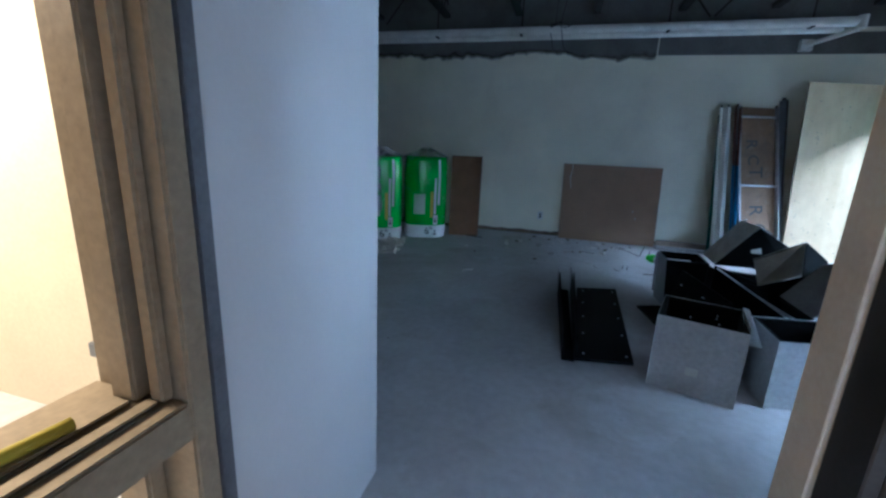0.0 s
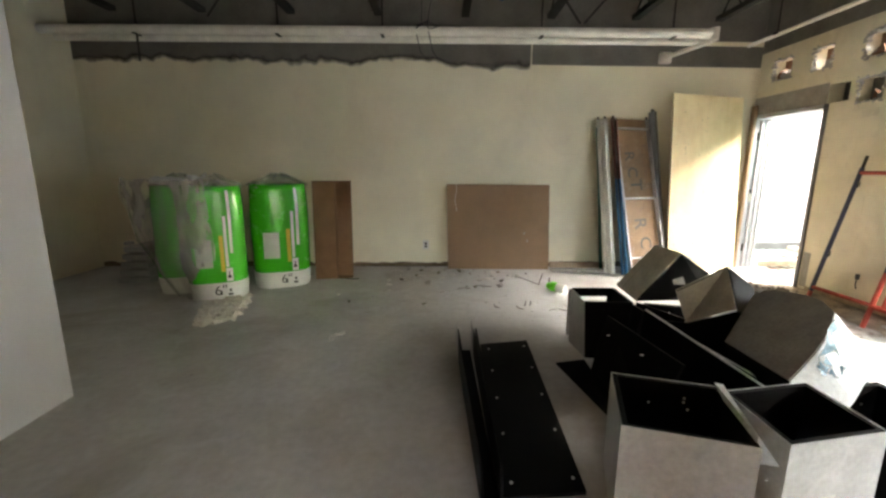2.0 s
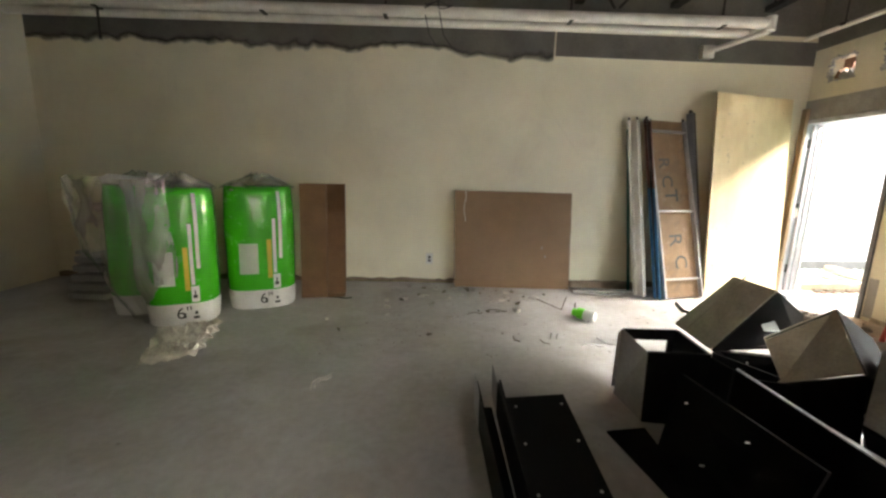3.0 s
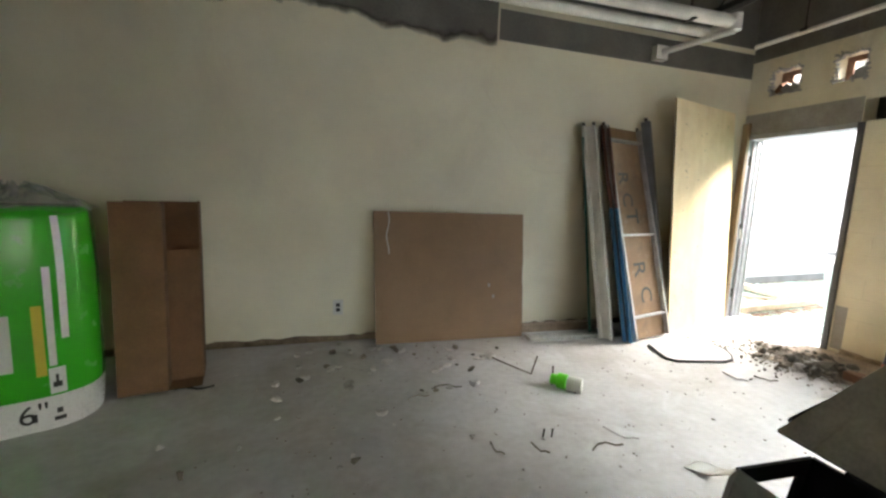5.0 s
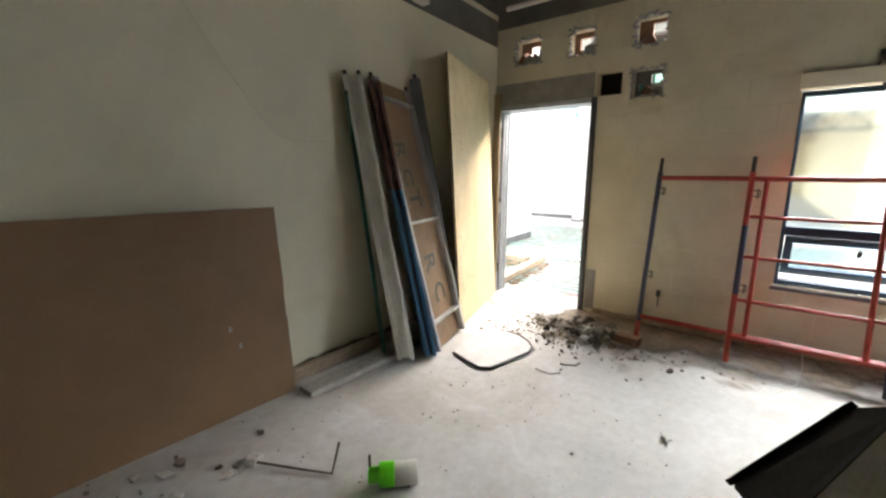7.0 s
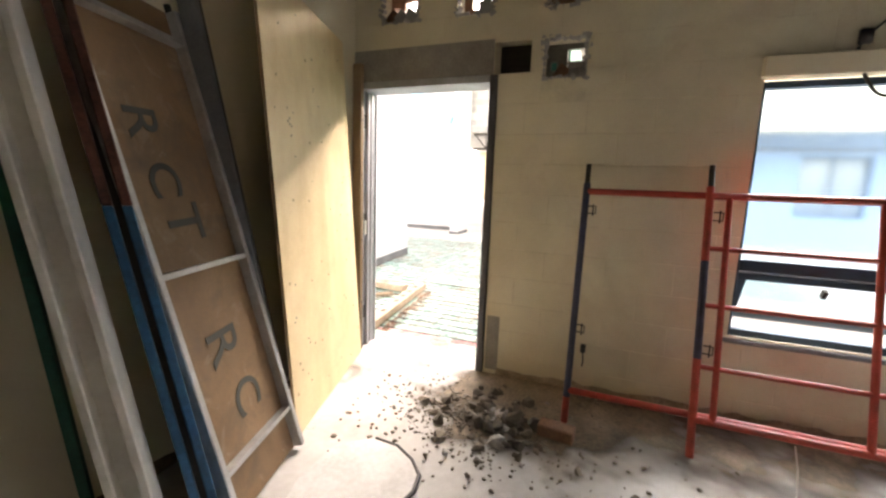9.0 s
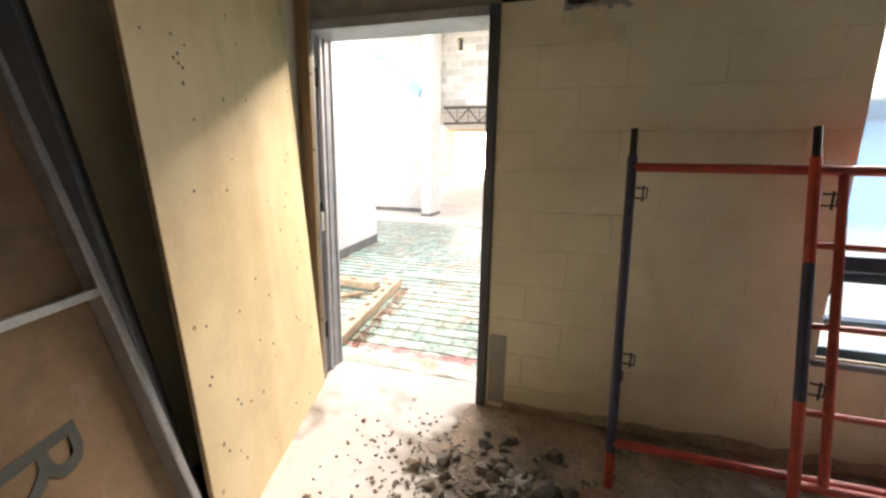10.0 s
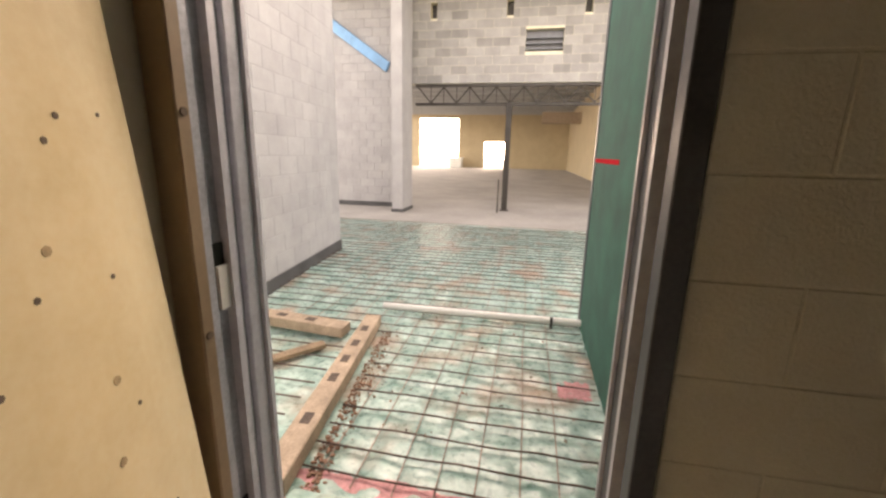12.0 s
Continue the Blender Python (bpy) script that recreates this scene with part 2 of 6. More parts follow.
def blocks(parent, axis, plane, out, u0, u1, z0, z1, mat, openings=(), length=0.406, height=0.2032, joint=0.004, depth=0.012, shift=0.0, name="block"):
    """Courses of blocks, each a part, whose faces stand at plane and whose backs lie out * depth behind."""
    row = 0
    z = z0
    while z < z1 - 0.02:
        top = min(z + height, z1)
        u = u0 - shift - (length / 2 if row % 2 else 0)
        while u < u1:
            spans = [(max(u, u0), min(u + length, u1))]
            for o in openings:
                if o[2] < top - 0.03 and o[3] > z + 0.03:
                    cut = []
                    for a, b in spans:
                        if o[1] <= a or o[0] >= b:
                            cut.append((a, b))
                        else:
                            if o[0] - a > 0.03:
                                cut.append((a, o[0]))
                            if b - o[1] > 0.03:
                                cut.append((o[1], b))
                    spans = cut
            for a, b in spans:
                w, h = round(b - a - joint, 3), round(top - z - joint, 3)
                if w < 0.02 or h < 0.02:
                    continue
                key = (axis, w, h, mat.name, depth)
                if key not in BLOCKS:
                    bm = bmesh.new()
                    d = (depth, w, h) if axis == "x" else (w, depth, h)
                    box(bm, -d[0] / 2, -d[1] / 2, -d[2] / 2, d[0] / 2, d[1] / 2, d[2] / 2)
                    bevel(bm, 0.0025)
                    BLOCKS[key] = mesh_of(name, bm, mat)
                ob = new(name, BLOCKS[key])
                p = plane + out * depth / 2
                mid = (a + b) / 2
                ob.matrix_basis = Matrix.Translation((p, mid, (z + top) / 2) if axis == "x" else (mid, p, (z + top) / 2))
                ob.parent = parent
                ob.matrix_parent_inverse = wm(parent).inverted()
            u += length
        z += height
        row += 1


# ---- the room's shell ----
XL, XR, YB = -4.1, 5.225, 8.06   # inner faces of the west, east and north walls
XR2 = 5.43                        # outer face of the east wall
ZC = 3.75
PIVOT = Matrix.Translation((XR, YB, 0))
NORTH = PIVOT @ Matrix.Rotation(radians(1.6), 4, 'Z') @ PIVOT.inverted()   # the north wall runs 1.6 degrees off square
DOOR = (6.90, 8.056, -0.3, 2.19)
WINDOW = (2.36, 5.36, 0.55, 2.17)
HOLES = [(7.52, 7.83, 2.60, 2.86), (6.96, 7.22, 2.59, 2.85), (6.33, 6.60, 2.58, 2.84), (6.32, 6.60, 2.14, 2.40), (6.68, 6.93, 2.19, 2.42)]
bm = bmesh.new()
box(bm, XL - 0.2, -2.0, -0.15, 5.47, YB + 0.2, 0.0)
floor = whole("floor", bm, CONCRETE_FLOOR, "dusty grey concrete floor of the gutted room", "floor", kind="structure")

wall_north = whole("wall_north", wall_mesh("y", YB, YB + 0.2, XL - 0.2, XR2, 0, ZC), WALL_PAINT, "off-white painted wall, bare grey along its top", "wall", kind="structure", m=NORTH)
wall_west = whole("wall_west", wall_mesh("x", XL - 0.2, XL, 2.0, YB + 0.1, 0, ZC), WALL_PAINT, "off-white painted side wall", "wall", kind="structure")
wall_east = whole("wall_east", wall_mesh("x", XR + 0.002, XR2, 1.75, YB, -0.05, ZC, [DOOR, WINDOW, *HOLES]), MORTAR, "off-white painted concrete block wall with knocked-out holes", "wall", kind="structure")
wall_south = whole("wall_south", wall_mesh("y", 1.80, 2.03, 1.605, XR, 0, ZC), PARTITION, "pale painted partition wall", "wall", kind="structure")
partition_1 = whole("partition_1", wall_mesh("y", 2.06, 2.186, -1.5, -0.003, 0, ZC), PARTITION, "pale grey painted partition end", "wall", kind="structure")
partition_2 = whole("partition_2", wall_mesh("x", -1.74, -1.5, 2.06, 4.34, 0, ZC), PARTITION, "pale grey painted partition", "wall", kind="structure")
partition_3 = whole("partition_3", wall_mesh("y", 4.1, 4.34, XL, -1.743, 0, ZC), PARTITION, "pale grey painted partition", "wall", kind="structure")
# the passage at the start, and the lit side room beside it
wall_passage = whole("wall_passage", wall_mesh("x", 0.0, 0.215, -2.0, 2.186, 0, ZC, [(-0.3, 1.388, 0.1, 2.3)]), PARTITION, "pale painted passage wall with a framed opening", "wall", kind="structure")
wall_passage_2 = whole("wall_passage_2", wall_mesh("x", 2.3, 2.5, -2.0, 1.797, 0, ZC), PARTITION, "pale painted passage wall", "wall", kind="structure")
# out of view; its opening is added to let fill light in from behind
wall_passage_3 = whole("wall_passage_3", wall_mesh("y", -0.95, -0.75, 0.218, 2.297, 0, ZC, [(1.45, 1.90, -0.1, 2.05)]), PARTITION, "pale painted end wall, unseen, with a gap added for fill daylight", "wall", kind="structure")
whole("side_room_wall_3", wall_mesh("y", -2.2, -2.0, -4.1, 0.165, 0, ZC), WARM_WALL, "warm-lit painted end wall of the side room", "wall", kind="structure")
whole("side_room_wall", wall_mesh("y", 2.045, 2.057, -4.1, -0.003, 0, ZC), WARM_WALL, "warm-lit painted wall of the side room", "wall", kind="structure")
whole("side_room_wall_2", wall_mesh("x", -4.1, -3.9, -2.0, 2.04, 0, ZC), WARM_WALL, "warm-lit painted wall of the side room", "wall", kind="structure")

bm = bmesh.new()
box(bm, XL - 0.2, -2.2, ZC, XR2, YB + 0.2, ZC + 0.2)
for i in range(9):   # joists of the deck, in the one mesh of the ceiling
    x = XL + 0.6 + i * 1.15
    box(bm, x - 0.05, 2.3, ZC - 0.34, x + 0.05, YB, ZC - 0.28)
    box(bm, x - 0.05, 2.3, ZC - 0.05, x + 0.05, YB, ZC + 0.01)
    for k in range(14):
        y = 2.4 + k * 0.4
        rod(bm, (x, y, ZC - 0.3), (x, y + 0.2, ZC - 0.03), 0.012, 6)
        rod(bm, (x, y + 0.2, ZC - 0.03), (x, y + 0.4, ZC - 0.3), 0.012, 6)
ceiling = whole("ceiling", bm, DARK_DECK, "dark unlit deck with open steel joists", "ceiling", kind="structure")

blocks(wall_east, "x", XR, 1, 2.03, YB, -0.045, 3.0, BLOCK_PAINT, [DOOR, WINDOW, *HOLES, (6.66, YB, 2.19, 2.42)])
bm = bmesh.new()
box(bm, XR - 0.002, 2.03, 3.003, XR + 0.003, YB - 0.005, ZC)
whole("bare_patch_3", bm, BARE_BLOCK, "bare grey block above the painted east wall", "wall patch", kind="structure")

# bare strips where the paint stops under the old ceiling
bm = bmesh.new()
box(bm, 2.02, YB - 0.004, 2.83, XR - 0.002, YB, 3.10)
whole("bare_patch_1", bm, BARE_BLOCK, "bare grey block patch with a straight painted edge", "wall patch", kind="structure", m=NORTH)
RAGGED = material("smeared_bare_block", (0.165, 0.16, 0.145), 0.9, vary=0.15, scale=3, fine=60, bump=0.4)
rn, rl = RAGGED.node_tree.nodes, RAGGED.node_tree.links
r_geo, r_xyz = rn.new("ShaderNodeNewGeometry"), rn.new("ShaderNodeSeparateXYZ")
rl.new(r_geo.outputs["Position"], r_xyz.inputs[0])
height = r_xyz.outputs["Z"]
for scale, depth in ((1.6, 0.34), (7.0, 0.12)):       # plaster smeared up to an uneven line
    r_noise, r_add = rn.new("ShaderNodeTexNoise"), rn.new("ShaderNodeMath")
    r_noise.inputs["Scale"].default_value, r_noise.inputs["Detail"].default_value = scale, 3
    rl.new(r_geo.outputs["Position"], r_noise.inputs["Vector"])
    r_add.operation = "MULTIPLY_ADD"
    r_add.inputs[1].default_value = depth
    rl.new(r_noise.outputs["Fac"], r_add.inputs[0])
    rl.new(height, r_add.inputs[2])
    height = r_add.outputs[0]
r_map = rn.new("ShaderNodeMapRange")
r_map.inputs["From Min"].default_value, r_map.inputs["From Max"].default_value = 3.04, 3.14
rl.new(height, r_map.inputs["Value"])
rl.new(r_map.outputs[0], rn["Principled BSDF"].inputs["Alpha"])
bm = bmesh.new()
box(bm, XL, YB - 0.003, 2.60, 2.0, YB - 0.001, 3.158)
whole("bare_patch_4", bm, RAGGED, "bare grey block with smeared plaster along its lower edge", "wall patch", kind="structure", m=NORTH)
bm = bmesh.new()
box(bm, XL, YB - 0.004, 3.16, XR - 0.002, YB, ZC)
whole("bare_patch_2", bm, BARE_BLOCK, "bare grey block above the painted wall", "wall patch", kind="structure", m=NORTH)
bm = bmesh.new()
box(bm, XR - 0.003, 6.935, 2.19, XR + 0.01, YB, 2.42)
whole("lintel", bm, CEMENT, "grey steel and concrete lintel over the doorway", "lintel", kind="structure")
bm = bmesh.new()
box(bm, XR2 - 0.03, 6.66, 2.17, XR2 - 0.01, 6.95, 2.44)
whole("lintel_recess", bm, DARK_STEEL, "dark back of the lintel pocket", "lintel", kind="structure")
bm = bmesh.new()
box(bm, XR - 0.003, 6.79, 0.04, XR + 0.008, 6.885, 0.46)
whole("repair_patch", bm, CEMENT, "grey cement patch beside the door frame", "wall patch", kind="structure")
# dirt left where the skirting was pulled off
DIRT = material("brown_dirt", (0.20, 0.15, 0.10), 0.95, vary=0.3, scale=6, fine=50, bump=0.4)
rng = random.Random(8)
for nm, seg in (("skirting_scar_1", ("x", XR - 0.003, 2.1, 6.8)), ("skirting_scar_2", ("y", YB - 0.003, XL, 5.0))):
    bm = bmesh.new()
    ax, p, a, b = seg
    k = int((b - a) / 0.07)
    rows = []
    for i in range(k + 1):
        u = a + (b - a) * i / k
        h = 0.06 + rng.uniform(-0.012, 0.02)
        rows.append([bm.verts.new((p, u, z) if ax == "x" else (u, p, z)) for z in (0.0, h)])
    for r, q in zip(rows, rows[1:]):
        bm.faces.new([r[0], q[0], q[1], r[1]])
    whole(nm, bm, DIRT if ax == "y" else material("tan_dirt", (0.42, 0.34, 0.25), 0.95, vary=0.25, scale=6, fine=50, bump=0.4), "brown dirty strip where the skirting was removed", "skirting", kind="structure", m=NORTH if ax == "y" else None)

# broken block left in the holes
rng = random.Random(3)
for i, h in enumerate(HOLES[:4]):
    for k in range(3):
        bm = bmesh.new()
        c = (rng.uniform(XR + 0.06, XR2 - 0.05), rng.uniform(h[0] + 0.04, h[1] - 0.04), h[2] + 0.05 if k < 3 else rng.uniform(h[2] + 0.1, h[3] - 0.05))
        s = (rng.uniform(0.03, 0.07), rng.uniform(0.05, 0.1), rng.uniform(0.05, 0.1)) if k < 3 else (0.02, 0.16, 0.045)
        m = Matrix.Translation(c) @ Euler((rng.uniform(-0.8, 0.8), rng.uniform(-0.3, 0.3), rng.uniform(-0.3, 0.3))).to_matrix().to_4x4()
        box(bm, -s[0], -s[1] * 0.6, -s[2] * 0.6, s[0], s[1] * 0.6, s[2] * 0.6, m)
        for v in bm.verts:
            v.co += Vector([rng.uniform(-0.012, 0.012) for _ in range(3)])
        part("broken_block", bm, BRICK_RED if k % 3 == 1 else HALL_BLOCK, wall_east)
    # what is left of the outer shell of the block
    y0, y1, z0, z1 = h
    gaps = ([(y0 + 0.03, y0 + 0.19, z0 + 0.07, z1 - 0.05)], [(y0 + 0.03, y0 + 0.20, z0 + 0.10, z1 - 0.05)], [(y0 + 0.02, y0 + 0.15, z0 + 0.12, z1 - 0.03)], [(y0 + 0.03, y0 + 0.14, z1 - 0.115, z1 - 0.035), (y0 + 0.03, y0 + 0.14, z0 + 0.055, z0 + 0.125), (y1 - 0.07, y1 - 0.03, z0 + 0.09, z0 + 0.15)])[i]
    bm = wall_mesh("x", XR2 - 0.045, XR2 - 0.015, y0 - 0.005, y1 + 0.005, z0 - 0.005, z1 + 0.005, gaps)
    part("block_shell", bm, BRICK_RED if i != 3 else BARE_BLOCK, wall_east, "broken outer shell of a knocked-out block")
    # chipped collar round each hole
    bm = bmesh.new()
    for k in range(26):
        t = k / 26 * 4
        side, f = int(t), t - int(t)
        y, z = ((h[0] + f * (h[1] - h[0]), h[2]), (h[1], h[2] + f * (h[3] - h[2])), (h[1] - f * (h[1] - h[0]), h[3]), (h[0], h[3] - f * (h[3] - h[2])))[side]
        s = rng.uniform(0.012, 0.03)
        m = Matrix.Translation((XR + 0.02, y, z)) @ Euler([rng.uniform(0, 3) for _ in range(3)]).to_matrix().to_4x4()
        box(bm, -0.012, -s, -s, 0.012, s, s, m)
    part("chipped_edge", bm, HALL_BLOCK, wall_east)

# ---- door frame ----
door_frame = thing("door_1", (5.33, 7.4, 0), "empty grey steel door frame in the block wall", "door frame", kind="structure")
# light and shade are in the colours: north jamb and reveal lit, south ones shaded
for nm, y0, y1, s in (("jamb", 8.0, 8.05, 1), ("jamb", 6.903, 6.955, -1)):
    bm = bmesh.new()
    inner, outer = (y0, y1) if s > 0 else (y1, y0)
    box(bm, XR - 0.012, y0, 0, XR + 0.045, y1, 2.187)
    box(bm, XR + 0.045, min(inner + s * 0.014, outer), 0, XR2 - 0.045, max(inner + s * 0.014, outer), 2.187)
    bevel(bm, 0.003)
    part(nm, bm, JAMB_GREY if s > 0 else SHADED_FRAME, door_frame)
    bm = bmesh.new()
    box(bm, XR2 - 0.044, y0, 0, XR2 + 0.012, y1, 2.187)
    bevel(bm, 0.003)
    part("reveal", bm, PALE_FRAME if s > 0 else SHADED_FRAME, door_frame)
    bm = bmesh.new()
    box(bm, XR2 + 0.0125, y0 - 0.01, 0, XR2 + 0.03, y1 + 0.01, 2.187)
    part("outer_trim", bm, PALE_FRAME, door_frame, "pale primed trim")
    bm = bmesh.new()
    box(bm, XR + 0.09, inner - s * 0.012, 0, XR + 0.115, inner + s * 0.014, 2.13)
    part("stop", bm, PALE_FRAME, door_frame)
bm = bmesh.new()
box(bm, XR - 0.012, 6.958, 2.135, XR2 + 0.012, 7.997, 2.187)
bevel(bm, 0.003)
part("head", bm, JAMB_GREY, door_frame)
bm = bmesh.new()
for z in (0.25, 1.05, 1.85):
    box(bm, XR + 0.05, 8.006, z, XR + 0.085, 8.012, z + 0.11)
part("hinge_plate", bm, DARK_STEEL, door_frame)
bm = bmesh.new()
box(bm, XR + 0.05, 7.996, 0.98, XR + 0.09, 8.012, 1.10)
part("strike_plate", bm, WHITE_PLASTIC, door_frame, "pale strike plate")

# ---- window ----
window = thing("window_1", (5.33, 3.86, 0.55), "dark blue framed window with open awning sashes", "window", kind="structure")
Y0, Y1, Z0, Z1 = WINDOW
WX = 5.31
BAYS = [(5.355, 4.40), (4.36, 3.385), (3.345, 2.365)]
bm = bmesh.new()
box(bm, XR - 0.02, Y0 - 0.02, Z0 - 0.03, XR2 + 0.03, Y1 + 0.02, Z0)
bevel(bm, 0.005)
part("window_sill", bm, GREY_FRAME, window)
bm = bmesh.new()
box(bm, XR - 0.035, Y0 - 0.03, Z1 - 0.10, XR + 0.05, Y1 + 0.02, Z1 + 0.02)
bevel(bm, 0.008)
part("header_box", bm, WALL_PAINT, window, "cream header box above the panes")
for a, b in BAYS:
    hi, lo = max(a, b), min(a, b)
    for nm, p in (("mullion", (hi - 0.022, Z0, hi + 0.003, Z1 - 0.1)), ("mullion", (lo - 0.003, Z0, lo + 0.022, Z1 - 0.1)), ("rail", (lo + 0.022, 0.965, hi - 0.022, 1.035)), ("rail", (lo + 0.022, Z0, hi - 0.022, Z0 + 0.045)), ("rail", (lo + 0.022, Z1 - 0.14, hi - 0.022, Z1 - 0.1))):
        bm = bmesh.new()
        box(bm, WX - 0.035, p[0], p[1], WX + 0.035, p[2], p[3])
        bevel(bm, 0.004)
        part(nm, bm, WINDOW_FRAME, window)
for y in (4.38, 3.365):
    bm = bmesh.new()
    box(bm, WX - 0.03, y - 0.0175, Z0, WX + 0.03, y + 0.0175, Z1 - 0.1)
    part("mullion", bm, WINDOW_FRAME, window)
GLASS = bpy.data.materials.new("window_glass")
GLASS.use_nodes = True
gb = GLASS.node_tree.nodes["Principled BSDF"]
gb.inputs["Transmission Weight"].default_value, gb.inputs["Roughness"].default_value, gb.inputs["IOR"].default_value = 1.0, 0.2, 1.1
gb.inputs["Base Color"].default_value = (0.66, 0.80, 0.90, 1)
for a, b in BAYS:
    hi, lo = max(a, b), min(a, b)
    bm = bmesh.new()
    box(bm, WX - 0.003, lo + 0.022, 1.035, WX + 0.003, hi - 0.022, Z1 - 0.14)
    part("pane", bm, GLASS, window).visible_shadow = False
    sash_m = Matrix.Translation((WX + 0.02, 0, 0.955)) @ Matrix.Rotation(radians(-30), 4, "Y")
    bm = bmesh.new()
    for y0, y1, z0, z1 in ((lo + 0.03, hi - 0.03, -0.055, 0), (lo + 0.03, hi - 0.03, -0.385, -0.315), (lo + 0.03, lo + 0.085, -0.315, -0.055), (hi - 0.085, hi - 0.03, -0.315, -0.055)):
        box(bm, -0.018, y0, z0, 0.018, y1, z1, sash_m)
    bevel(bm, 0.003)
    sash = part("awning_sash", bm, WINDOW_FRAME, window)
    bm = bmesh.new()
    box(bm, -0.003, lo + 0.075, -0.325, 0.003, hi - 0.075, -0.045, sash_m)
    part("pane", bm, GLASS, sash).visible_shadow = False
    bm = bmesh.new()
    box(bm, -0.05, (lo + hi) / 2 - 0.012, -0.12, -0.018, (lo + hi) / 2 + 0.012, -0.07, sash_m)
    part("latch", bm, DARK_STEEL, sash)
bm = bmesh.new()
pts = [(XR - 0.02, 4.98 - 0.30 * t, 2.20 - 0.26 * math.sin(math.pi * t) ** 0.8 + 0.03 * t) for t in [i / 14 for i in range(15)]]
tube_path(bm, pts, 0.009)
tube_path(bm, [(XR - 0.015, 4.98, 2.20), (XR - 0.015, 4.93, 2.28), (XR - 0.015, 4.85, 2.36)], 0.006)
box(bm, XR - 0.03, 4.93, 2.22, XR - 0.001, 4.98, 2.29)
whole("loose_cable", bm, BLACK_PLASTIC, "loose black cable looped above the window", "cable", smooth=True)

# ---- passage opening with its lit side room ----
opening = thing("window_2", (0.08, 0.6, 0.1), "tan metal frame of the opening to the side room", "window frame", kind="structure")
for nm, b in (("post", (-0.012, 1.333, 0.1, 0.225, 1.388, 2.3)), ("post_bead", (0.08, 1.293, 0.896, 0.14, 1.333, 2.249)), ("post_bead", (0.155, 1.308, 0.896, 0.19, 1.333, 2.249)), ("transom", (-0.012, -0.3, 0.81, 0.225, 1.333, 0.895)), ("transom_bead", (0.08, -0.3, 0.895, 0.14, 1.292, 0.907)), ("transom_bead", (0.155, -0.3, 0.895, 0.19, 1.307, 0.907)), ("post_lower", (0.08, 1.293, 0.1, 0.14, 1.333, 0.81)), ("head", (-0.012, -0.3, 2.25, 0.225, 1.333, 2.3))):
    bm = bmesh.new()
    box(bm, *b)
    bevel(bm, 0.006, 2)
    part(nm, bm, material("tan_metal_frame", (0.34, 0.27, 0.17), 0.5, 0.2, vary=0.15) if nm == "post" else bpy.data.materials["tan_metal_frame"], opening)
bm = bmesh.new()
box(bm, 0.2155, 1.390, 0.0, 0.228, 1.420, 2.36)
part("cover_strip", bm, GREY_FRAME, opening, "grey cover strip beside the frame")
bm = bmesh.new()
box(bm, -1.16, 2.02, 0.37, -1.10, 2.044, 0.44)
bevel(bm, 0.004)
whole("wall_socket", bm, GREY_FRAME, "small grey wall socket in the side room", "socket")
bm = bmesh.new()
tube_path(bm, [(0.115 - 0.015 * math.sin(i / 2), 0.80 + i * 0.05, 0.918) for i in range(9)], 0.012)
whole("yellow_strap", bm, YELLOW_INK, "yellow strap lying on the frame's sill", "strap", smooth=True)

# ---- jamb of the first doorway ----
jamb = thing("door_2", (1.53, 1.9, 0), "cream jamb and dark steel edge of the first doorway", "door frame", kind="structure")
for nm, b, mt in (("jamb", (1.556, 1.93, 0, 1.603, 2.070, 2.6), CREAM_JAMB), ("steel_edge", (1.568, 1.79, 0, 1.603, 1.927, 2.6), DARK_STEEL), ("steel_edge", (1.603, 1.786, 0, 1.66, 1.798, 2.6), DARK_STEEL)):
    bm = bmesh.new()
    box(bm, *b)
    bevel(bm, 0.004)
    part(nm, bm, mt, jamb)

# ---- pipes, hangers and cables under the deck ----
pipe_run = thing("pipe_run", (4.1, 7.4, 3.05), "pale pipe run hung under the dark deck", "pipe")
for y, z, r in ((7.38, 3.06, 0.055), (7.60, 3.03, 0.045)):
    bm = bmesh.new()
    rod(bm, (XL, y, z), (4.08, y, z), r, 14)
    part("pipe", bm, WHITE_PIPE, pipe_run, smooth=False)
bm = bmesh.new()
rod(bm, (4.08, 7.38, 3.06), (4.08, 7.60, 3.03), 0.05, 14)
rod(bm, (4.10, 7.36, 3.12), (4.10, 7.36, 2.98), 0.05, 14)
part("end_fitting", bm, WHITE_PIPE, pipe_run)
bm = bmesh.new()
rod(bm, (4.10, 7.36, 2.98), (3.84, 7.94, 2.93), 0.03, 10)
box(bm, 3.77, 7.94, 2.86, 3.91, YB - 0.03, 3.0)
part("wall_branch", bm, WHITE_PIPE, pipe_run)
for x, lo in ((-2.92, 2.70), (-1.20, 3.0), (0.07, 3.0), (2.0, 3.0), (3.6, 3.0)):
    bm = bmesh.new()
    rod(bm, (x, 7.38, lo), (x, 7.38, ZC), 0.012, 6)
    box(bm, x - 0.02, 7.32, 3.0, x + 0.02, 7.44, 3.012)
    part("hanger", bm, DARK_STEEL, pipe_run, "dark hanger rod")
bm = bmesh.new()
rod(bm, (4.74, 7.66, 3.0), (4.74, 2.2, 3.0), 0.022, 10)
conduit = whole("conduit", bm, WHITE_PIPE, "pale conduit hung along the east wall", "pipe")
for y in (7.2, 5.6, 4.0):
    bm = bmesh.new()
    rod(bm, (4.74, y, 3.0), (4.74, y, ZC), 0.008, 6)
    box(bm, 4.71, y - 0.03, 3.0, 4.77, y + 0.03, 3.03)
    part("hanger", bm, DARK_STEEL, conduit)
rng = random.Random(12)
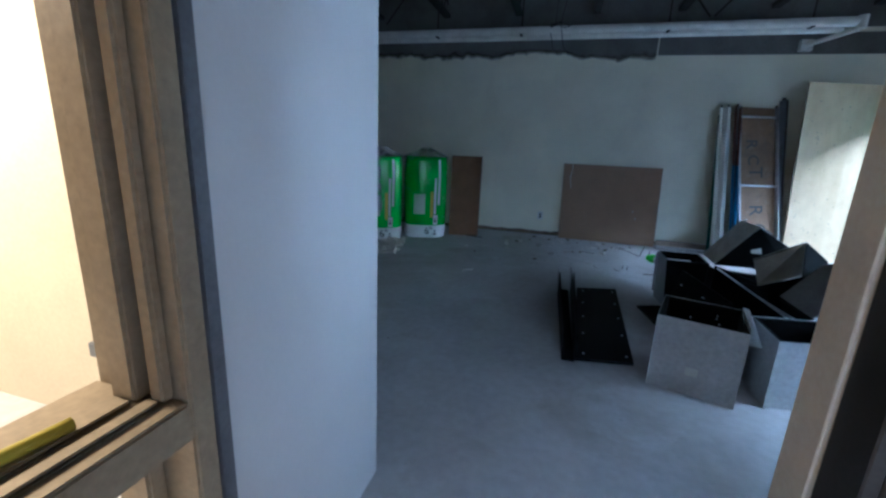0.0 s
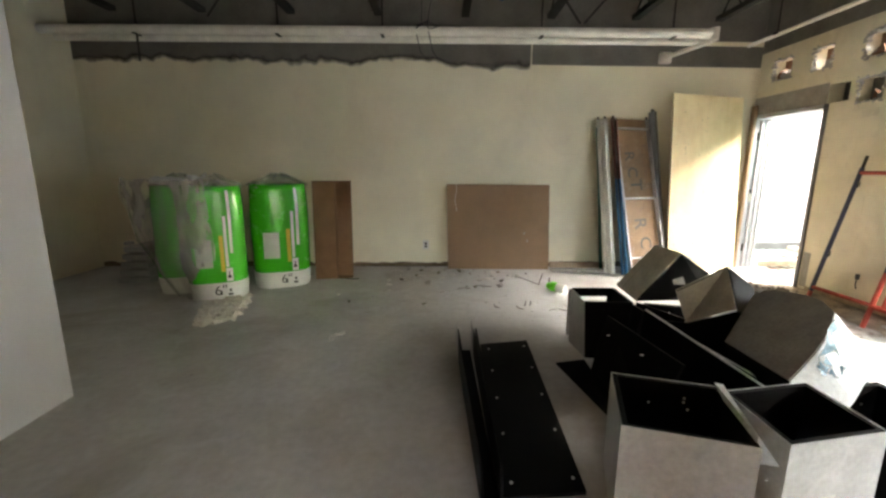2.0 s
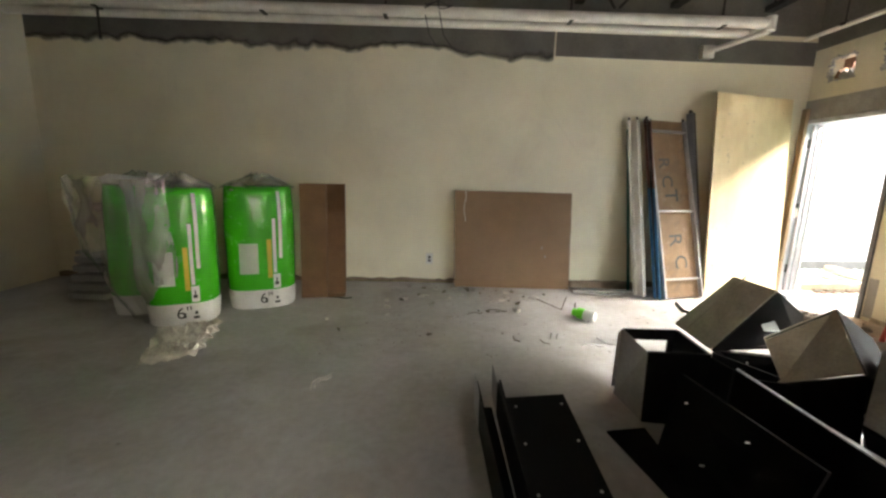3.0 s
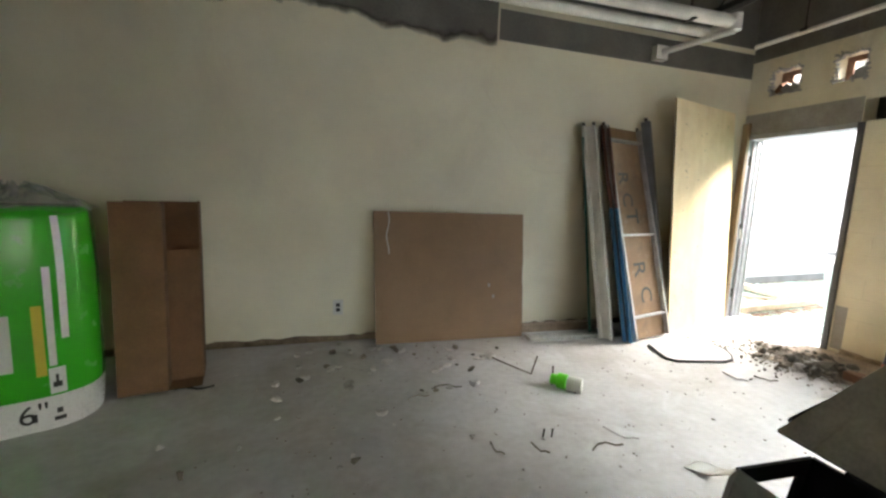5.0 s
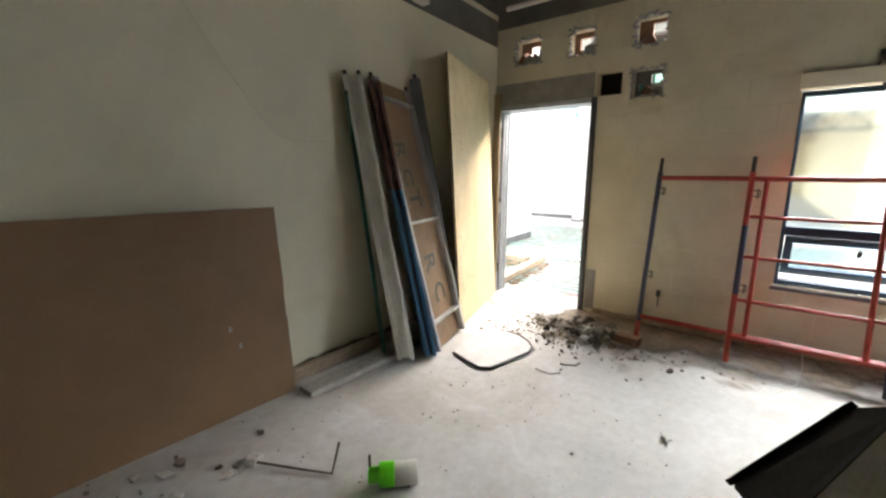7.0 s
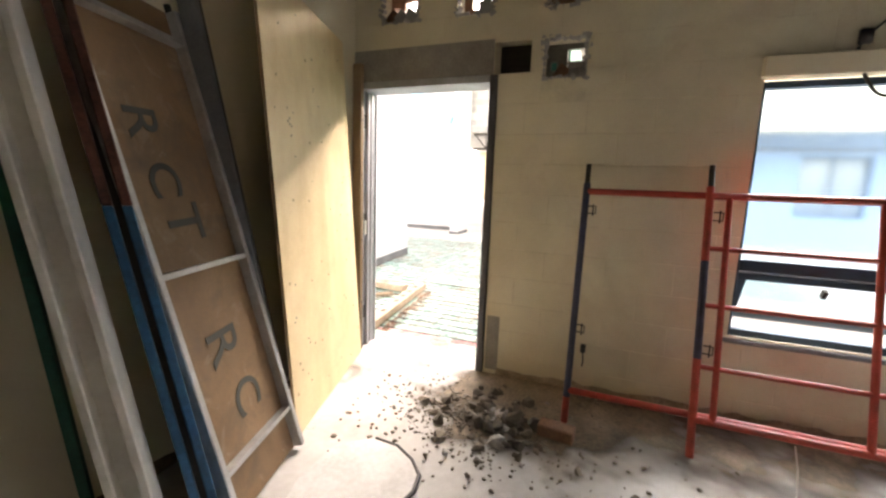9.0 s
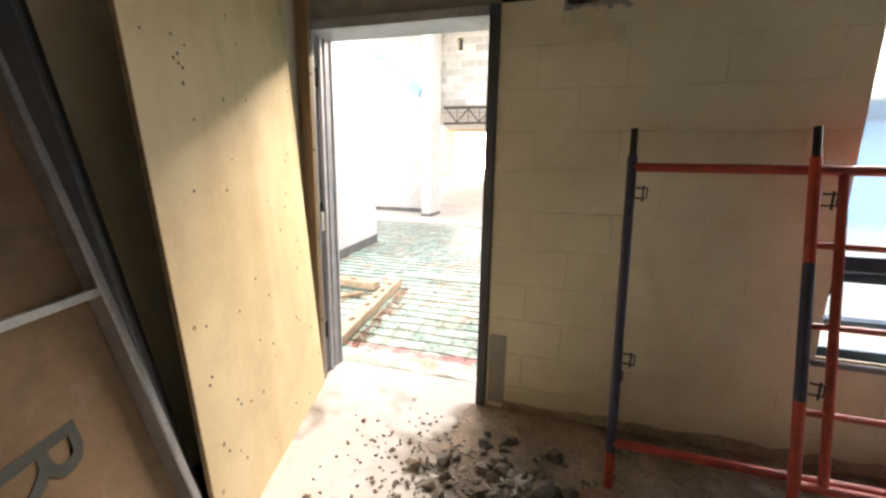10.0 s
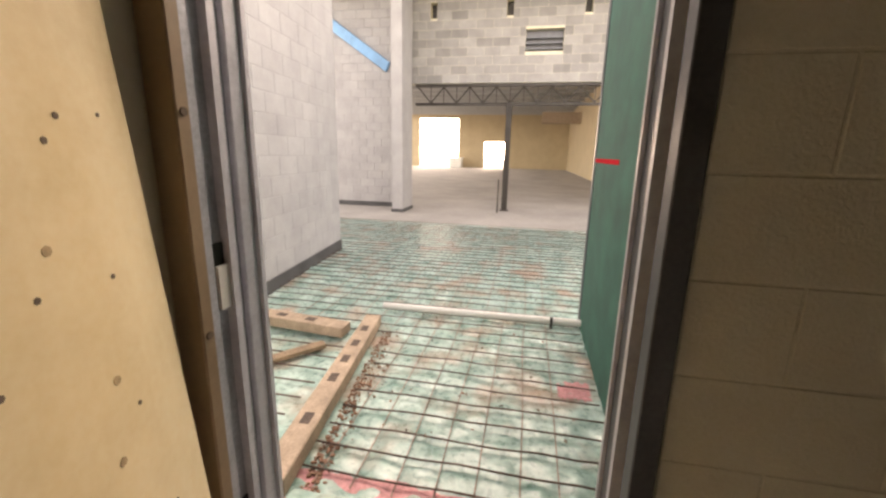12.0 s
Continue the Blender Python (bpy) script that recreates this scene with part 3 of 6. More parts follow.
for x, y, n in ((0.55, 7.33, 9), (0.70, 7.32, 7)):
    bm = bmesh.new()
    pts = [(x, y, ZC - 0.1)]
    for i in range(n):
        pts.append((x + rng.uniform(-0.10, 0.10), y + rng.uniform(-0.05, 0.05), 3.09 + rng.uniform(-0.03, 0.08)))
    pts += [(x - 0.05, y, 2.95), (x - 0.02, y, 2.82), (x + 0.06, y, 2.72)]
    tube_path(bm, pts, 0.006, 5)
    whole("hanging_wires", bm, BLACK_PLASTIC, "tangle of thin dark wires hanging at the pipe", "wire", "wires at the pipe")
bm = bmesh.new()
for k in range(5):
    x = 1.5 + k * 0.04
    tube_path(bm, [(x, 7.3, ZC), (x + 0.02, 7.28, 3.55), (x - 0.01, 7.3, 3.38 + 0.02 * k)], 0.03, 7)
whole("blue_cloth", bm, BLUE_PAINT, "blue rag hanging from the deck", "cloth", smooth=True)
for a, b in (((1.95, 7.2, 3.72), (2.5, 7.5, 3.2)), ((2.9, 7.4, 3.6), (2.55, 7.5, 3.2)), ((-1.5, 7.2, 3.72), (-2.1, 7.5, 3.25))):
    bm = bmesh.new()
    rod(bm, a, b, 0.015, 6)
    rod(bm, a, (a[0], a[1], ZC), 0.015, 6)
    whole("deck_brace", bm, DARK_STEEL, "dark diagonal brace below the deck", "brace", "deck braces")
bm = bmesh.new()
box(bm, 0.33, 7.1, 3.52, 0.47, 7.25, ZC)
whole("junction_box", bm, DARK_STEEL, "dark junction box under the deck", "junction box")

bm = bmesh.new()
tube_path(bm, [(1.87, 7.955, 2.41), (2.05, 7.96, 2.15), (2.28, 7.965, 1.84), (2.44, 7.97, 1.66), (2.58, 7.975, 1.632), (2.86, 7.982, 1.648)], 0.0016, 5)
whole("wall_scratch", bm, MORTAR, "thin dark scratch across the painted wall", "scratch", kind="structure")

# ---- sheets and planks against the north wall ----
def slab(bm, o, u, v, n, t):
    """A slab on the corner o with the edges u and v and the thickness t along n."""
    o, u, v, n = Vector(o), Vector(u), Vector(v), Vector(n).normalized() * t
    p = [o, o + u, o + u + v, o + v]
    q = [w + n for w in p]
    vs = [bm.verts.new(w) for w in p + q]
    for f in ((0, 1, 2, 3), (7, 6, 5, 4), (0, 4, 5, 1), (1, 5, 6, 2), (2, 6, 7, 3), (3, 7, 4, 0)):
        bm.faces.new([vs[i] for i in f])


def grain(name, base, streak, along, knots=True):
    """Wood veneer: long soft streaks and a few nail holes or knots."""
    m = material(name, base, 0.62, vary=0.08, scale=2.2, fine=55, bump=0.06, tint=streak)
    n, l = m.node_tree.nodes, m.node_tree.links
    geo = n.new("ShaderNodeNewGeometry")
    mp = n.new("ShaderNodeMapping")
    mp.inputs["Scale"].default_value = along
    l.new(geo.outputs["Position"], mp.inputs["Vector"])
    no = n.new("ShaderNodeTexNoise")
    no.inputs["Scale"].default_value, no.inputs["Detail"].default_value, no.inputs["Distortion"].default_value = 1.0, 5, 0.6
    l.new(mp.outputs[0], no.inputs["Vector"])
    b = n["Principled BSDF"]
    old = b.inputs["Base Color"].links[0].from_socket
    mx = n.new("ShaderNodeMix")
    mx.data_type, mx.blend_type = "RGBA", "MULTIPLY"
    cr = n.new("ShaderNodeValToRGB")
    cr.color_ramp.elements[0].position, cr.color_ramp.elements[1].position = 0.32, 0.62
    cr.color_ramp.elements[0].color, cr.color_ramp.elements[1].color = (0.88, 0.82, 0.72, 1), (1, 1, 1, 1)
    l.new(no.outputs["Fac"], cr.inputs["Fac"])
    mx.inputs["Factor"].default_value = 0.8
    l.new(old, mx.inputs[6])
    l.new(cr.outputs[0], mx.inputs[7])
    l.new(mx.outputs[2], b.inputs["Base Color"])
    return m


PLY_FACE = grain("plywood_veneer", (0.80, 0.64, 0.38), (0.84, 0.70, 0.46), (5, 5, 0.7))
PO, PU, PV = Vector((3.985, 7.605, 0.0)), Vector((1.172, 0.34, 0)), Vector((-0.115, 0.105, 2.433))
PN = PU.cross(PV).normalized()
if PN.y < 0:
    PN = -PN
plywood = thing("plywood_sheet", PO, "pale plywood sheet with screw holes, leaning beside the doorway", "plywood")
bm = bmesh.new()
slab(bm, PO, PU, PV, PN, 0.018)
ply_sheet = part("sheet", bm, PLY_FACE, plywood)
bm = bmesh.new()
slab(bm, PO + PN * 0.002 - PU * 0.002, PU * 0.0018, PV, PN, 0.014)
part("edge", bm, PLY_EDGE, plywood, "darker layered edge")
NAIL_HOLE = material("nail_hole", (0.14, 0.10, 0.07), 0.9, vary=0.2)
KNOT = material("soft_knot", (0.44, 0.31, 0.17), 0.8, vary=0.2, scale=30)
rng = random.Random(21)
for i in range(64):
    u, v, r = rng.uniform(0.04, 0.97), rng.uniform(0.03, 0.97), rng.choice([0.004, 0.005, 0.006, 0.006, 0.009])
    c = PO + PU * u + PV * v
    bm = bmesh.new()
    rod(bm, c - PN * 0.0012, c + PN * 0.003, r, 7)
    part("screw_hole", bm, NAIL_HOLE if r < 0.007 else KNOT, ply_sheet)

board = thing("hardboard_sheet", (1.6, 7.77, 0), "brown hardboard sheet leaning against the wall", "board")
BO, BU, BV = Vector((0.90, 7.775, 0.0)), Vector((1.455, 0.0, 0)), Vector((-0.03, 0.09, 1.212))
bm = bmesh.new()
slab(bm, BO, BU, BV, (0, 1, 0), 0.008)
bmesh.ops.subdivide_edges(bm, edges=bm.edges[:], cuts=9, use_grid_fill=True)
rng = random.Random(5)
for v in bm.verts:
    f = (v.co.x - 0.9) / 1.455
    v.co.y += 0.012 * math.sin(f * 5) * (v.co.z / 1.2)
    if f > 0.985:
        v.co.x += rng.uniform(-0.012, 0.004)
hard_sheet = part("sheet", bm, HARDBOARD, board)
bm = bmesh.new()
tube_path(bm, [(1.0 + 0.012 * math.sin(i * 0.9), 7.855 - i * 0.0042, 1.21 - i * 0.042) for i in range(10)], 0.004, 6)
part("string", bm, WHITE_PLASTIC, board, "pale string hanging over its edge")
for u, v in ((0.78, 0.33), (0.75, 0.42)):
    bm = bmesh.new()
    slab(bm, BO + BU * u + BV * v + Vector((0, -0.013, 0)), (0.016, 0, 0), (0, 0.001, 0.03), (0, 1, 0), 0.012)
    part("scuff", bm, PLASTER_BIT, hard_sheet)
bm = bmesh.new()
slab(bm, (2.36, 7.60, 0), (1.05, -0.02, 0), (0, 0.14, 0), (0, 0, 1), 0.04)
bevel(bm, 0.004)
whole("floor_timber", bm, PLASTER_BIT, "pale dusty timber lying along the wall", "timber")
bm = bmesh.new()
slab(bm, (2.40, 7.86, 0), (0.95, 0.0, 0), (0, 0.06, 0), (0, 0, 1), 0.09)
bevel(bm, 0.006)
whole("floor_timber", bm, OLD_TIMBER, "brown timber offcut lying along the wall", "timber")


DECK_WOOD = stained(stained(grain("deck_plywood", (0.23, 0.145, 0.08), (0.28, 0.18, 0.10), (7, 7, 1.0)), (0.12, 0.085, 0.06), 5.0, 0.50, 0.72, 0.7), (0.38, 0.31, 0.24), 7.0, 0.58, 0.74, 0.5)


def scaffold_deck(o, u, v, wood, rails, label, ribs=(0.10, 0.48, 0.93), upper=None):
    """A scaffold deck: plywood in an aluminium frame with cross ribs, feet at o, width u, length v."""
    o, u, v = Vector(o), Vector(u), Vector(v)
    n = u.cross(v).normalized()
    if n.y > 0:
        n = -n
    d = thing("scaffold_deck", o, label, "scaffold plank", "scaffold decks against the wall")
    un, vn = u.normalized(), v.normalized()
    bm = bmesh.new()
    slab(bm, o + un * 0.03 - n * 0.02, u - un * 0.06, v, n, 0.012)
    panel = part("deck_panel", bm, wood, d)
    for k, mt in zip((0, 1), rails):
        bm = bmesh.new()
        slab(bm, o + (u - un * 0.03) * k - n * 0.045, un * 0.03, v * (0.62 if upper else 1), n, 0.085)
        bevel(bm, 0.004)
        part("side_rail", bm, mt, d)
        if upper:
            bm = bmesh.new()
            slab(bm, o + (u - un * 0.03) * k - n * 0.045 + v * 0.6205, un * 0.03, v * 0.3795, n, 0.085)
            bevel(bm, 0.004)
            part("upper_rail", bm, upper, d, "worn red-brown upper rail")
        bm = bmesh.new()
        c = o + (u - un * 0.03) * k + un * 0.015 + v
        rod(bm, c - vn * 0.02, c + vn * 0.035, 0.014, 10)
        part("hook", bm, DARK_STEEL, d)
    for f in ribs:
        bm = bmesh.new()
        slab(bm, o + un * 0.031 + v * f - n * 0.006, u - un * 0.062, vn * 0.022, n, 0.04)
        part("cross_rib", bm, ALUMINIUM, d)
    return panel, n, un, vn


D3O, D3U, D3V = Vector((3.37, 7.40, 0.02)), Vector((0.555, 0.155, 0)), Vector((-0.235, 0.45, 2.10))
deck, DN3, _, DV3 = scaffold_deck(D3O, D3U, D3V, DECK_WOOD, (ALUMINIUM, ALUMINIUM), "worn plywood scaffold deck in an aluminium frame, leaning on the wall")
# hand-drawn letters on the deck
for txt, fu, fv, size in (("R", 0.46, 0.325, 0.27), ("C", 0.55, 0.20, 0.25), ("T", 0.46, 0.575, 0.27), ("C", 0.40, 0.655, 0.22), ("R", 0.36, 0.76, 0.22)):
    cu = bpy.data.curves.new("letter", "FONT")
    cu.body, cu.size, cu.align_x, cu.align_y, cu.extrude, cu.offset = txt, size, "CENTER", "CENTER", 0.001, 0.0015
    tmp = bpy.data.objects.new("tmp", cu)
    me = bpy.data.meshes.new_from_object(tmp)
    bpy.data.objects.remove(tmp)
    me.materials.append(MARKER)
    ob = new("letter", me)
    z = DN3
    x = -DV3
    y = z.cross(x)
    base = D3O + D3U * fu + D3V * fv - DN3 * 0.0055
    ob.matrix_basis = Matrix.Translation(base) @ Matrix((x, y, z)).transposed().to_4x4()
    ob.parent = deck
    ob.matrix_parent_inverse = wm(deck).inverted()
scaffold_deck((3.10, 7.56, 0.02), (0.085, -0.095, 0), (-0.14, 0.38, 2.09), WHITE_PIPE, (WHITE_PIPE, WHITE_PIPE), "pale aluminium scaffold plank on edge against the wall", ribs=())
scaffold_deck((3.27, 7.43, 0.02), (0.07, -0.045, 0), (-0.15, 0.43, 2.07), BLACK_PLASTIC, (BLUE_PAINT, BLUE_PAINT), "blue and red-brown scaffold plank leaning between two decks", ribs=(), upper=material("worn_red_brown_paint", (0.13, 0.05, 0.035), 0.6, vary=0.35, scale=9, fine=80))
scaffold_deck((3.90, 7.60, 0.02), (0.05, 0.03, 0), (-0.20, 0.33, 2.2), GREY_FRAME, (GREY_FRAME, DARK_STEEL), "grey steel scaffold plank behind the plywood deck", ribs=())
bm = bmesh.new()
slab(bm, (3.05, 7.66, 0), (0.035, 0.06, 0), (-0.12, 0.22, 2.0), (1, 0, 0), 0.03)
whole("green_plank", bm, GREEN_MEMBRANE, "dark green plank edge behind the aluminium plank", "plank")

# ---- rolls of insulation ----
PACK = radians(-66)   # the packages are squarish, one flat side turned this way


def wrapped_roll(c, r, h, turn, label, stickers=True):
    d = thing("insulation_roll", c, label, "insulation roll", "rolls of insulation")
    x, y, z = c
    rng = random.Random(int(x * 100))

    def shell(z0, z1, extra, a0=0, a1=360, steps=40, rows=10):
        bm = bmesh.new()
        grid = []
        for j in range(rows + 1):
            zz = z0 + (z1 - z0) * j / rows
            row = []
            for i in range(steps + 1):
                a = radians(a0 + (a1 - a0) * i / steps)
                f = zz / h
                square = (abs(math.cos(a - PACK)) ** 3.2 + abs(math.sin(a - PACK)) ** 3.2) ** (-1 / 3.2)
                rr = r * 0.93 * square * (1 - 0.06 * (2 * f - 1) ** 4) + extra + 0.010 * noise.noise((math.cos(a) * 2.2 + x, math.sin(a) * 2.2 + y, zz * 2.5))
                row.append(bm.verts.new((x + rr * math.cos(a), y + rr * math.sin(a), z + zz)))
            grid.append(row)
        for p, q in zip(grid, grid[1:]):
            for i in range(steps):
                bm.faces.new([p[i], p[i + 1], q[i + 1], q[i]])
        return bm, grid

    bm, g = shell(0.0, 0.16 * h, 0)
    band = part("white_base_band", bm, WHITE_WRAP, d, "white printed band of the wrap", smooth=True)
    bm, g = shell(0.16 * h, h, 0.001, rows=18)
    bm.faces.new(g[-1][:-1])
    wrap = part("green_wrap", bm, GREEN_WRAP, d, "glossy green wrap", smooth=True)
    # crumpled clear film on top
    bm = bmesh.new()
    rows = []
    for j in range(5):
        row = []
        for i in range(25):
            a = 2 * math.pi * i / 24
            rr = r * (1.02 - 0.22 * j) + rng.uniform(-0.02, 0.02)
            row.append(bm.verts.new((x + rr * math.cos(a), y + rr * math.sin(a), z + h - 0.02 + 0.035 * j + rng.uniform(-0.02, 0.03))))
        rows.append(row)
    for p, q in zip(rows, rows[1:]):
        for i in range(24):
            bm.faces.new([p[i], p[i + 1], q[i + 1], q[i]])
    part("top_film", bm, CLEAR_FILM, d, "crumpled clear film")
    if stickers:
        for nm, a0, a1, z0, z1, mt in (("paper_label", -34, -6, 0.30, 0.55, LABEL_GREY), ("white_stripe", 26, 31, 0.42, 0.97, WHITE_WRAP), ("letter_bar", 17, 22, 0.30, 0.75, WHITE_WRAP), ("yellow_flame", 8, 15, 0.26, 0.58, YELLOW_INK), ("arrow_field", 16, 27, 0.17, 0.29, WHITE_WRAP)):
            bm, _ = shell(z0 * h, z1 * h, 0.004, turn + a0, turn + a1, 6, 8)
            part(nm, bm, mt, wrap, smooth=True)
        for z0, z1, a0, a1 in ((0.20, 0.225, 18, 24), (0.225, 0.26, 20, 22), (0.04, 0.06, 17, 25), (0.075, 0.10, 19, 23), (0.05, 0.09, 2, 6)):
            bm, _ = shell(z0 * h, z1 * h, 0.007, turn + a0, turn + a1, 3, 2)
            part("black_print", bm, BLACK_INK, band if z1 < 0.16 else wrap)
        a = radians(turn + 4)
        cu = bpy.data.curves.new("size_print", "FONT")
        cu.body, cu.size, cu.align_x, cu.align_y, cu.extrude = '6"', 0.15, "CENTER", "CENTER", 0.0008
        tmp = bpy.data.objects.new("tmp", cu)
        me = bpy.data.meshes.new_from_object(tmp)
        bpy.data.objects.remove(tmp)
        me.materials.append(BLACK_INK)
        ob = new("size_print", me)
        out, up = Vector((math.cos(a), math.sin(a), 0)), Vector((0, 0, 1))
        square = (abs(math.cos(a - PACK)) ** 3.2 + abs(math.sin(a - PACK)) ** 3.2) ** (-1 / 3.2)
        ob.matrix_basis = Matrix.Translation(Vector((x, y, z + 0.11)) + out * (r * 0.93 * square * 0.985 + 0.012)) @ Matrix((up.cross(out), up, out)).transposed().to_4x4()
        ob.parent = band
        ob.matrix_parent_inverse = wm(band).inverted()
    return d


CLEAR_FILM = bpy.data.materials.new("clear_plastic_film")
CLEAR_FILM.use_nodes = True
nt = CLEAR_FILM.node_tree
pb = nt.nodes["Principled BSDF"]
pb.inputs["Base Color"].default_value, pb.inputs["Roughness"].default_value = (0.75, 0.74, 0.70, 1), 0.12
wr = nt.nodes.new("ShaderNodeTexNoise")
wr.inputs["Scale"].default_value, wr.inputs["Detail"].default_value = 11, 3
wb = nt.nodes.new("ShaderNodeBump")
wb.inputs["Strength"].default_value, wb.inputs["Distance"].default_value = 0.8, 0.03
nt.links.new(wr.outputs["Fac"], wb.inputs["Height"])
nt.links.new(wb.outputs[0], pb.inputs["Normal"])
wc = nt.nodes.new("ShaderNodeTexCoord")          # folds run down the film and whiten it
fold_map = nt.nodes.new("ShaderNodeMapping")
fold_map.inputs["Scale"].default_value = (3, 3, 1.0)
wf = nt.nodes.new("ShaderNodeTexNoise")
wf.inputs["Scale"].default_value, wf.inputs["Detail"].default_value, wf.inputs["Distortion"].default_value = 1.0, 4, 1.2
wa = nt.nodes.new("ShaderNodeMapRange")
wa.inputs["From Min"].default_value, wa.inputs["From Max"].default_value = 0.42, 0.72
wa.inputs["To Min"].default_value, wa.inputs["To Max"].default_value = 0.16, 0.58
nt.links.new(wc.outputs["Object"], fold_map.inputs[0])
nt.links.new(fold_map.outputs[0], wf.inputs["Vector"])
nt.links.new(wf.outputs["Fac"], wa.inputs[0])
nt.links.new(wa.outputs[0], pb.inputs["Alpha"])
CRUMPLED_FILM = material("milky_crumpled_film", (0.74, 0.68, 0.61), 0.3, vary=0.12, scale=20, alpha=0.85)

wrapped_roll((-1.72, 6.52, 0), 0.32, 1.22, -65, "bright green wrapped insulation roll standing on the floor")
wrapped_roll((-1.215, 7.06, 0), 0.36, 1.23, -65, "green wrapped insulation roll beside the cardboard carton")
wrapped_roll((-2.22, 6.77, 0), 0.32, 1.22, -75, "green insulation roll inside a torn clear bag", False)

bm = bmesh.new()
rows = []
rng = random.Random(17)
for j in range(25):
    f = j / 24
    row = []
    for i in range(45):
        a = radians(150 + 168 * i / 44)
        rr = 0.50 - 0.20 * (1 - f) ** 2.2 + 0.05 * noise.noise((a * 2.5, f * 4, 1.0)) + 0.028 * noise.noise((a * 9, f * 11, 3.0)) + 0.012 * noise.noise((a * 22, f * 20, 6.0))
        row.append(bm.verts.new((-2.06 + 0.20 * (1 - f) ** 1.6 + rr * math.cos(a) * 1.15, 6.56 + rr * math.sin(a), 0.02 + 1.27 * f + 0.03 * noise.noise((a * 4, 7, f)))))
    rows.append(row)
for p, q in zip(rows, rows[1:]):
    for i in range(44):
        bm.faces.new([p[i], p[i + 1], q[i + 1], q[i]])
bag = whole("clear_plastic_bag", bm, CLEAR_FILM, "torn clear plastic bag hanging round the green rolls", "plastic bag", smooth=True)
bm = bmesh.new()
rows = []
for j in range(13):
    row = []
    for i in range(17):
        u, v = i / 16, j / 12
        p = Vector((-1.62, 5.98)).lerp(Vector((-1.10, 6.02)), u).lerp(Vector((-1.42, 5.42)).lerp(Vector((-1.12, 5.62)), u), v)
        z = 0.008 + 0.13 * (1 - v) ** 1.5 * (0.5 + 0.5 * u) + 0.07 * abs(noise.noise((u * 4, v * 4, 2))) + 0.03 * abs(noise.noise((u * 11, v * 11, 5)))
        row.append(bm.verts.new((p.x + 0.05 * noise.noise((u * 9, v * 9, 9)), p.y + 0.05 * noise.noise((u * 9, v * 9, 4)), z)))
    rows.append(row)
for p, q in zip(rows, rows[1:]):
    for i in range(16):
        bm.faces.new([p[i], p[i + 1], q[i + 1], q[i]])
whole("crumpled_film", bm, CRUMPLED_FILM, "milky crumpled plastic film lying at the foot of the rolls", "plastic film")
for x, y, z, w, t in ((-2.2, 6.55, 1.27, 0.34, 8), (-1.95, 6.6, 1.30, 0.10, 60)):
    bm = bmesh.new()
    box(bm, -w / 2, -0.06, -0.03, w / 2, 0.06, 0.03, pose(x, y, z, 12, 5, t))
    bevel(bm, 0.01)
    whole("foam_offcut", bm, WHITE_WRAP, "white foam offcut lying on the green rolls", "offcut", "foam offcuts")
for k in range(5):
    bm = bmesh.new()
    box(bm, -3.2 + 0.03 * k, 6.9, 0.10 * k, -2.8, 7.5 - 0.03 * k, 0.10 * k + 0.06)
    box(bm, -3.15, 7.0, 0.10 * k + 0.06, -3.08, 7.1, 0.10 * k + 0.1)
    bevel(bm, 0.004)
    whole("stacked_board", bm, GALVANISED, "grey board in a low stack in the dark corner", "board", "boards in the corner")

# ---- open carton ----
carton = thing("cardboard_carton", (-0.65, 7.3, 0), "tall open brown cardboard carton leaning at the wall", "carton")
CM = pose(-0.62, 7.36, 0.0, -4, 0, 12)
for nm, b in (("front_panel", (-0.235, -0.235, 0, 0.03, -0.229, 1.25)), ("left_panel", (-0.241, -0.229, 0, -0.235, 0.18, 1.25)), ("back_panel", (-0.235, 0.174, 0, 0.235, 0.18, 1.27)), ("right_panel", (0.229, -0.05, 0, 0.235, 0.174, 1.27)), ("inner_flap", (0.03, -0.06, 0, 0.229, -0.054, 0.93)), ("side_flap", (0.030, -0.229, 0, 0.036, -0.06, 1.25)), ("bottom_panel", (-0.235, -0.229, 0.0, 0.229, 0.174, 0.006))):
    bm = bmesh.new()
    box(bm, *b, CM)
    part(nm, bm, CARDBOARD, carton)
bm = bmesh.new()
tube_path(bm, [(-0.52 + i * 0.035, 7.17 + 0.02 * math.sin(i), 0.008) for i in range(8)], 0.008, 6)
whole("cord", bm, BLACK_PLASTIC, "short black cord on the floor beside the carton", "cord")


# ---- wall sockets ----
def socket(place, rot, label):
    m = Matrix.Translation(place) @ Matrix.Rotation(radians(rot), 4, "Z")
    d = thing("wall_socket", m, label, "socket", "wall sockets")
    bm = bmesh.new()
    box(bm, -0.045, -0.009, -0.07, 0.045, 0, 0.07, m)
    bevel(bm, 0.003)
    part("cover_plate", bm, WHITE_PLASTIC, d)
    for z in (-0.022, 0.022):
        bm = bmesh.new()
        box(bm, -0.018, -0.013, z - 0.016, 0.018, -0.0092, z + 0.016, m)
        part("outlet", bm, BLACK_PLASTIC, d)


socket((0.57, 7.925, 0.325), 1.6, "cream twin wall socket low on the painted wall")
bm = bmesh.new()
box(bm, XR - 0.03, 6.17, 0.30, XR - 0.001, 6.205, 0.36)
bevel(bm, 0.006)
tube_path(bm, [(XR - 0.02, 6.187, 0.30), (XR - 0.03, 6.18, 0.24), (XR - 0.01, 6.185, 0.20)], 0.006)
whole("wire_stub", bm, BLACK_PLASTIC, "black wire stub poking from the block wall", "wire")

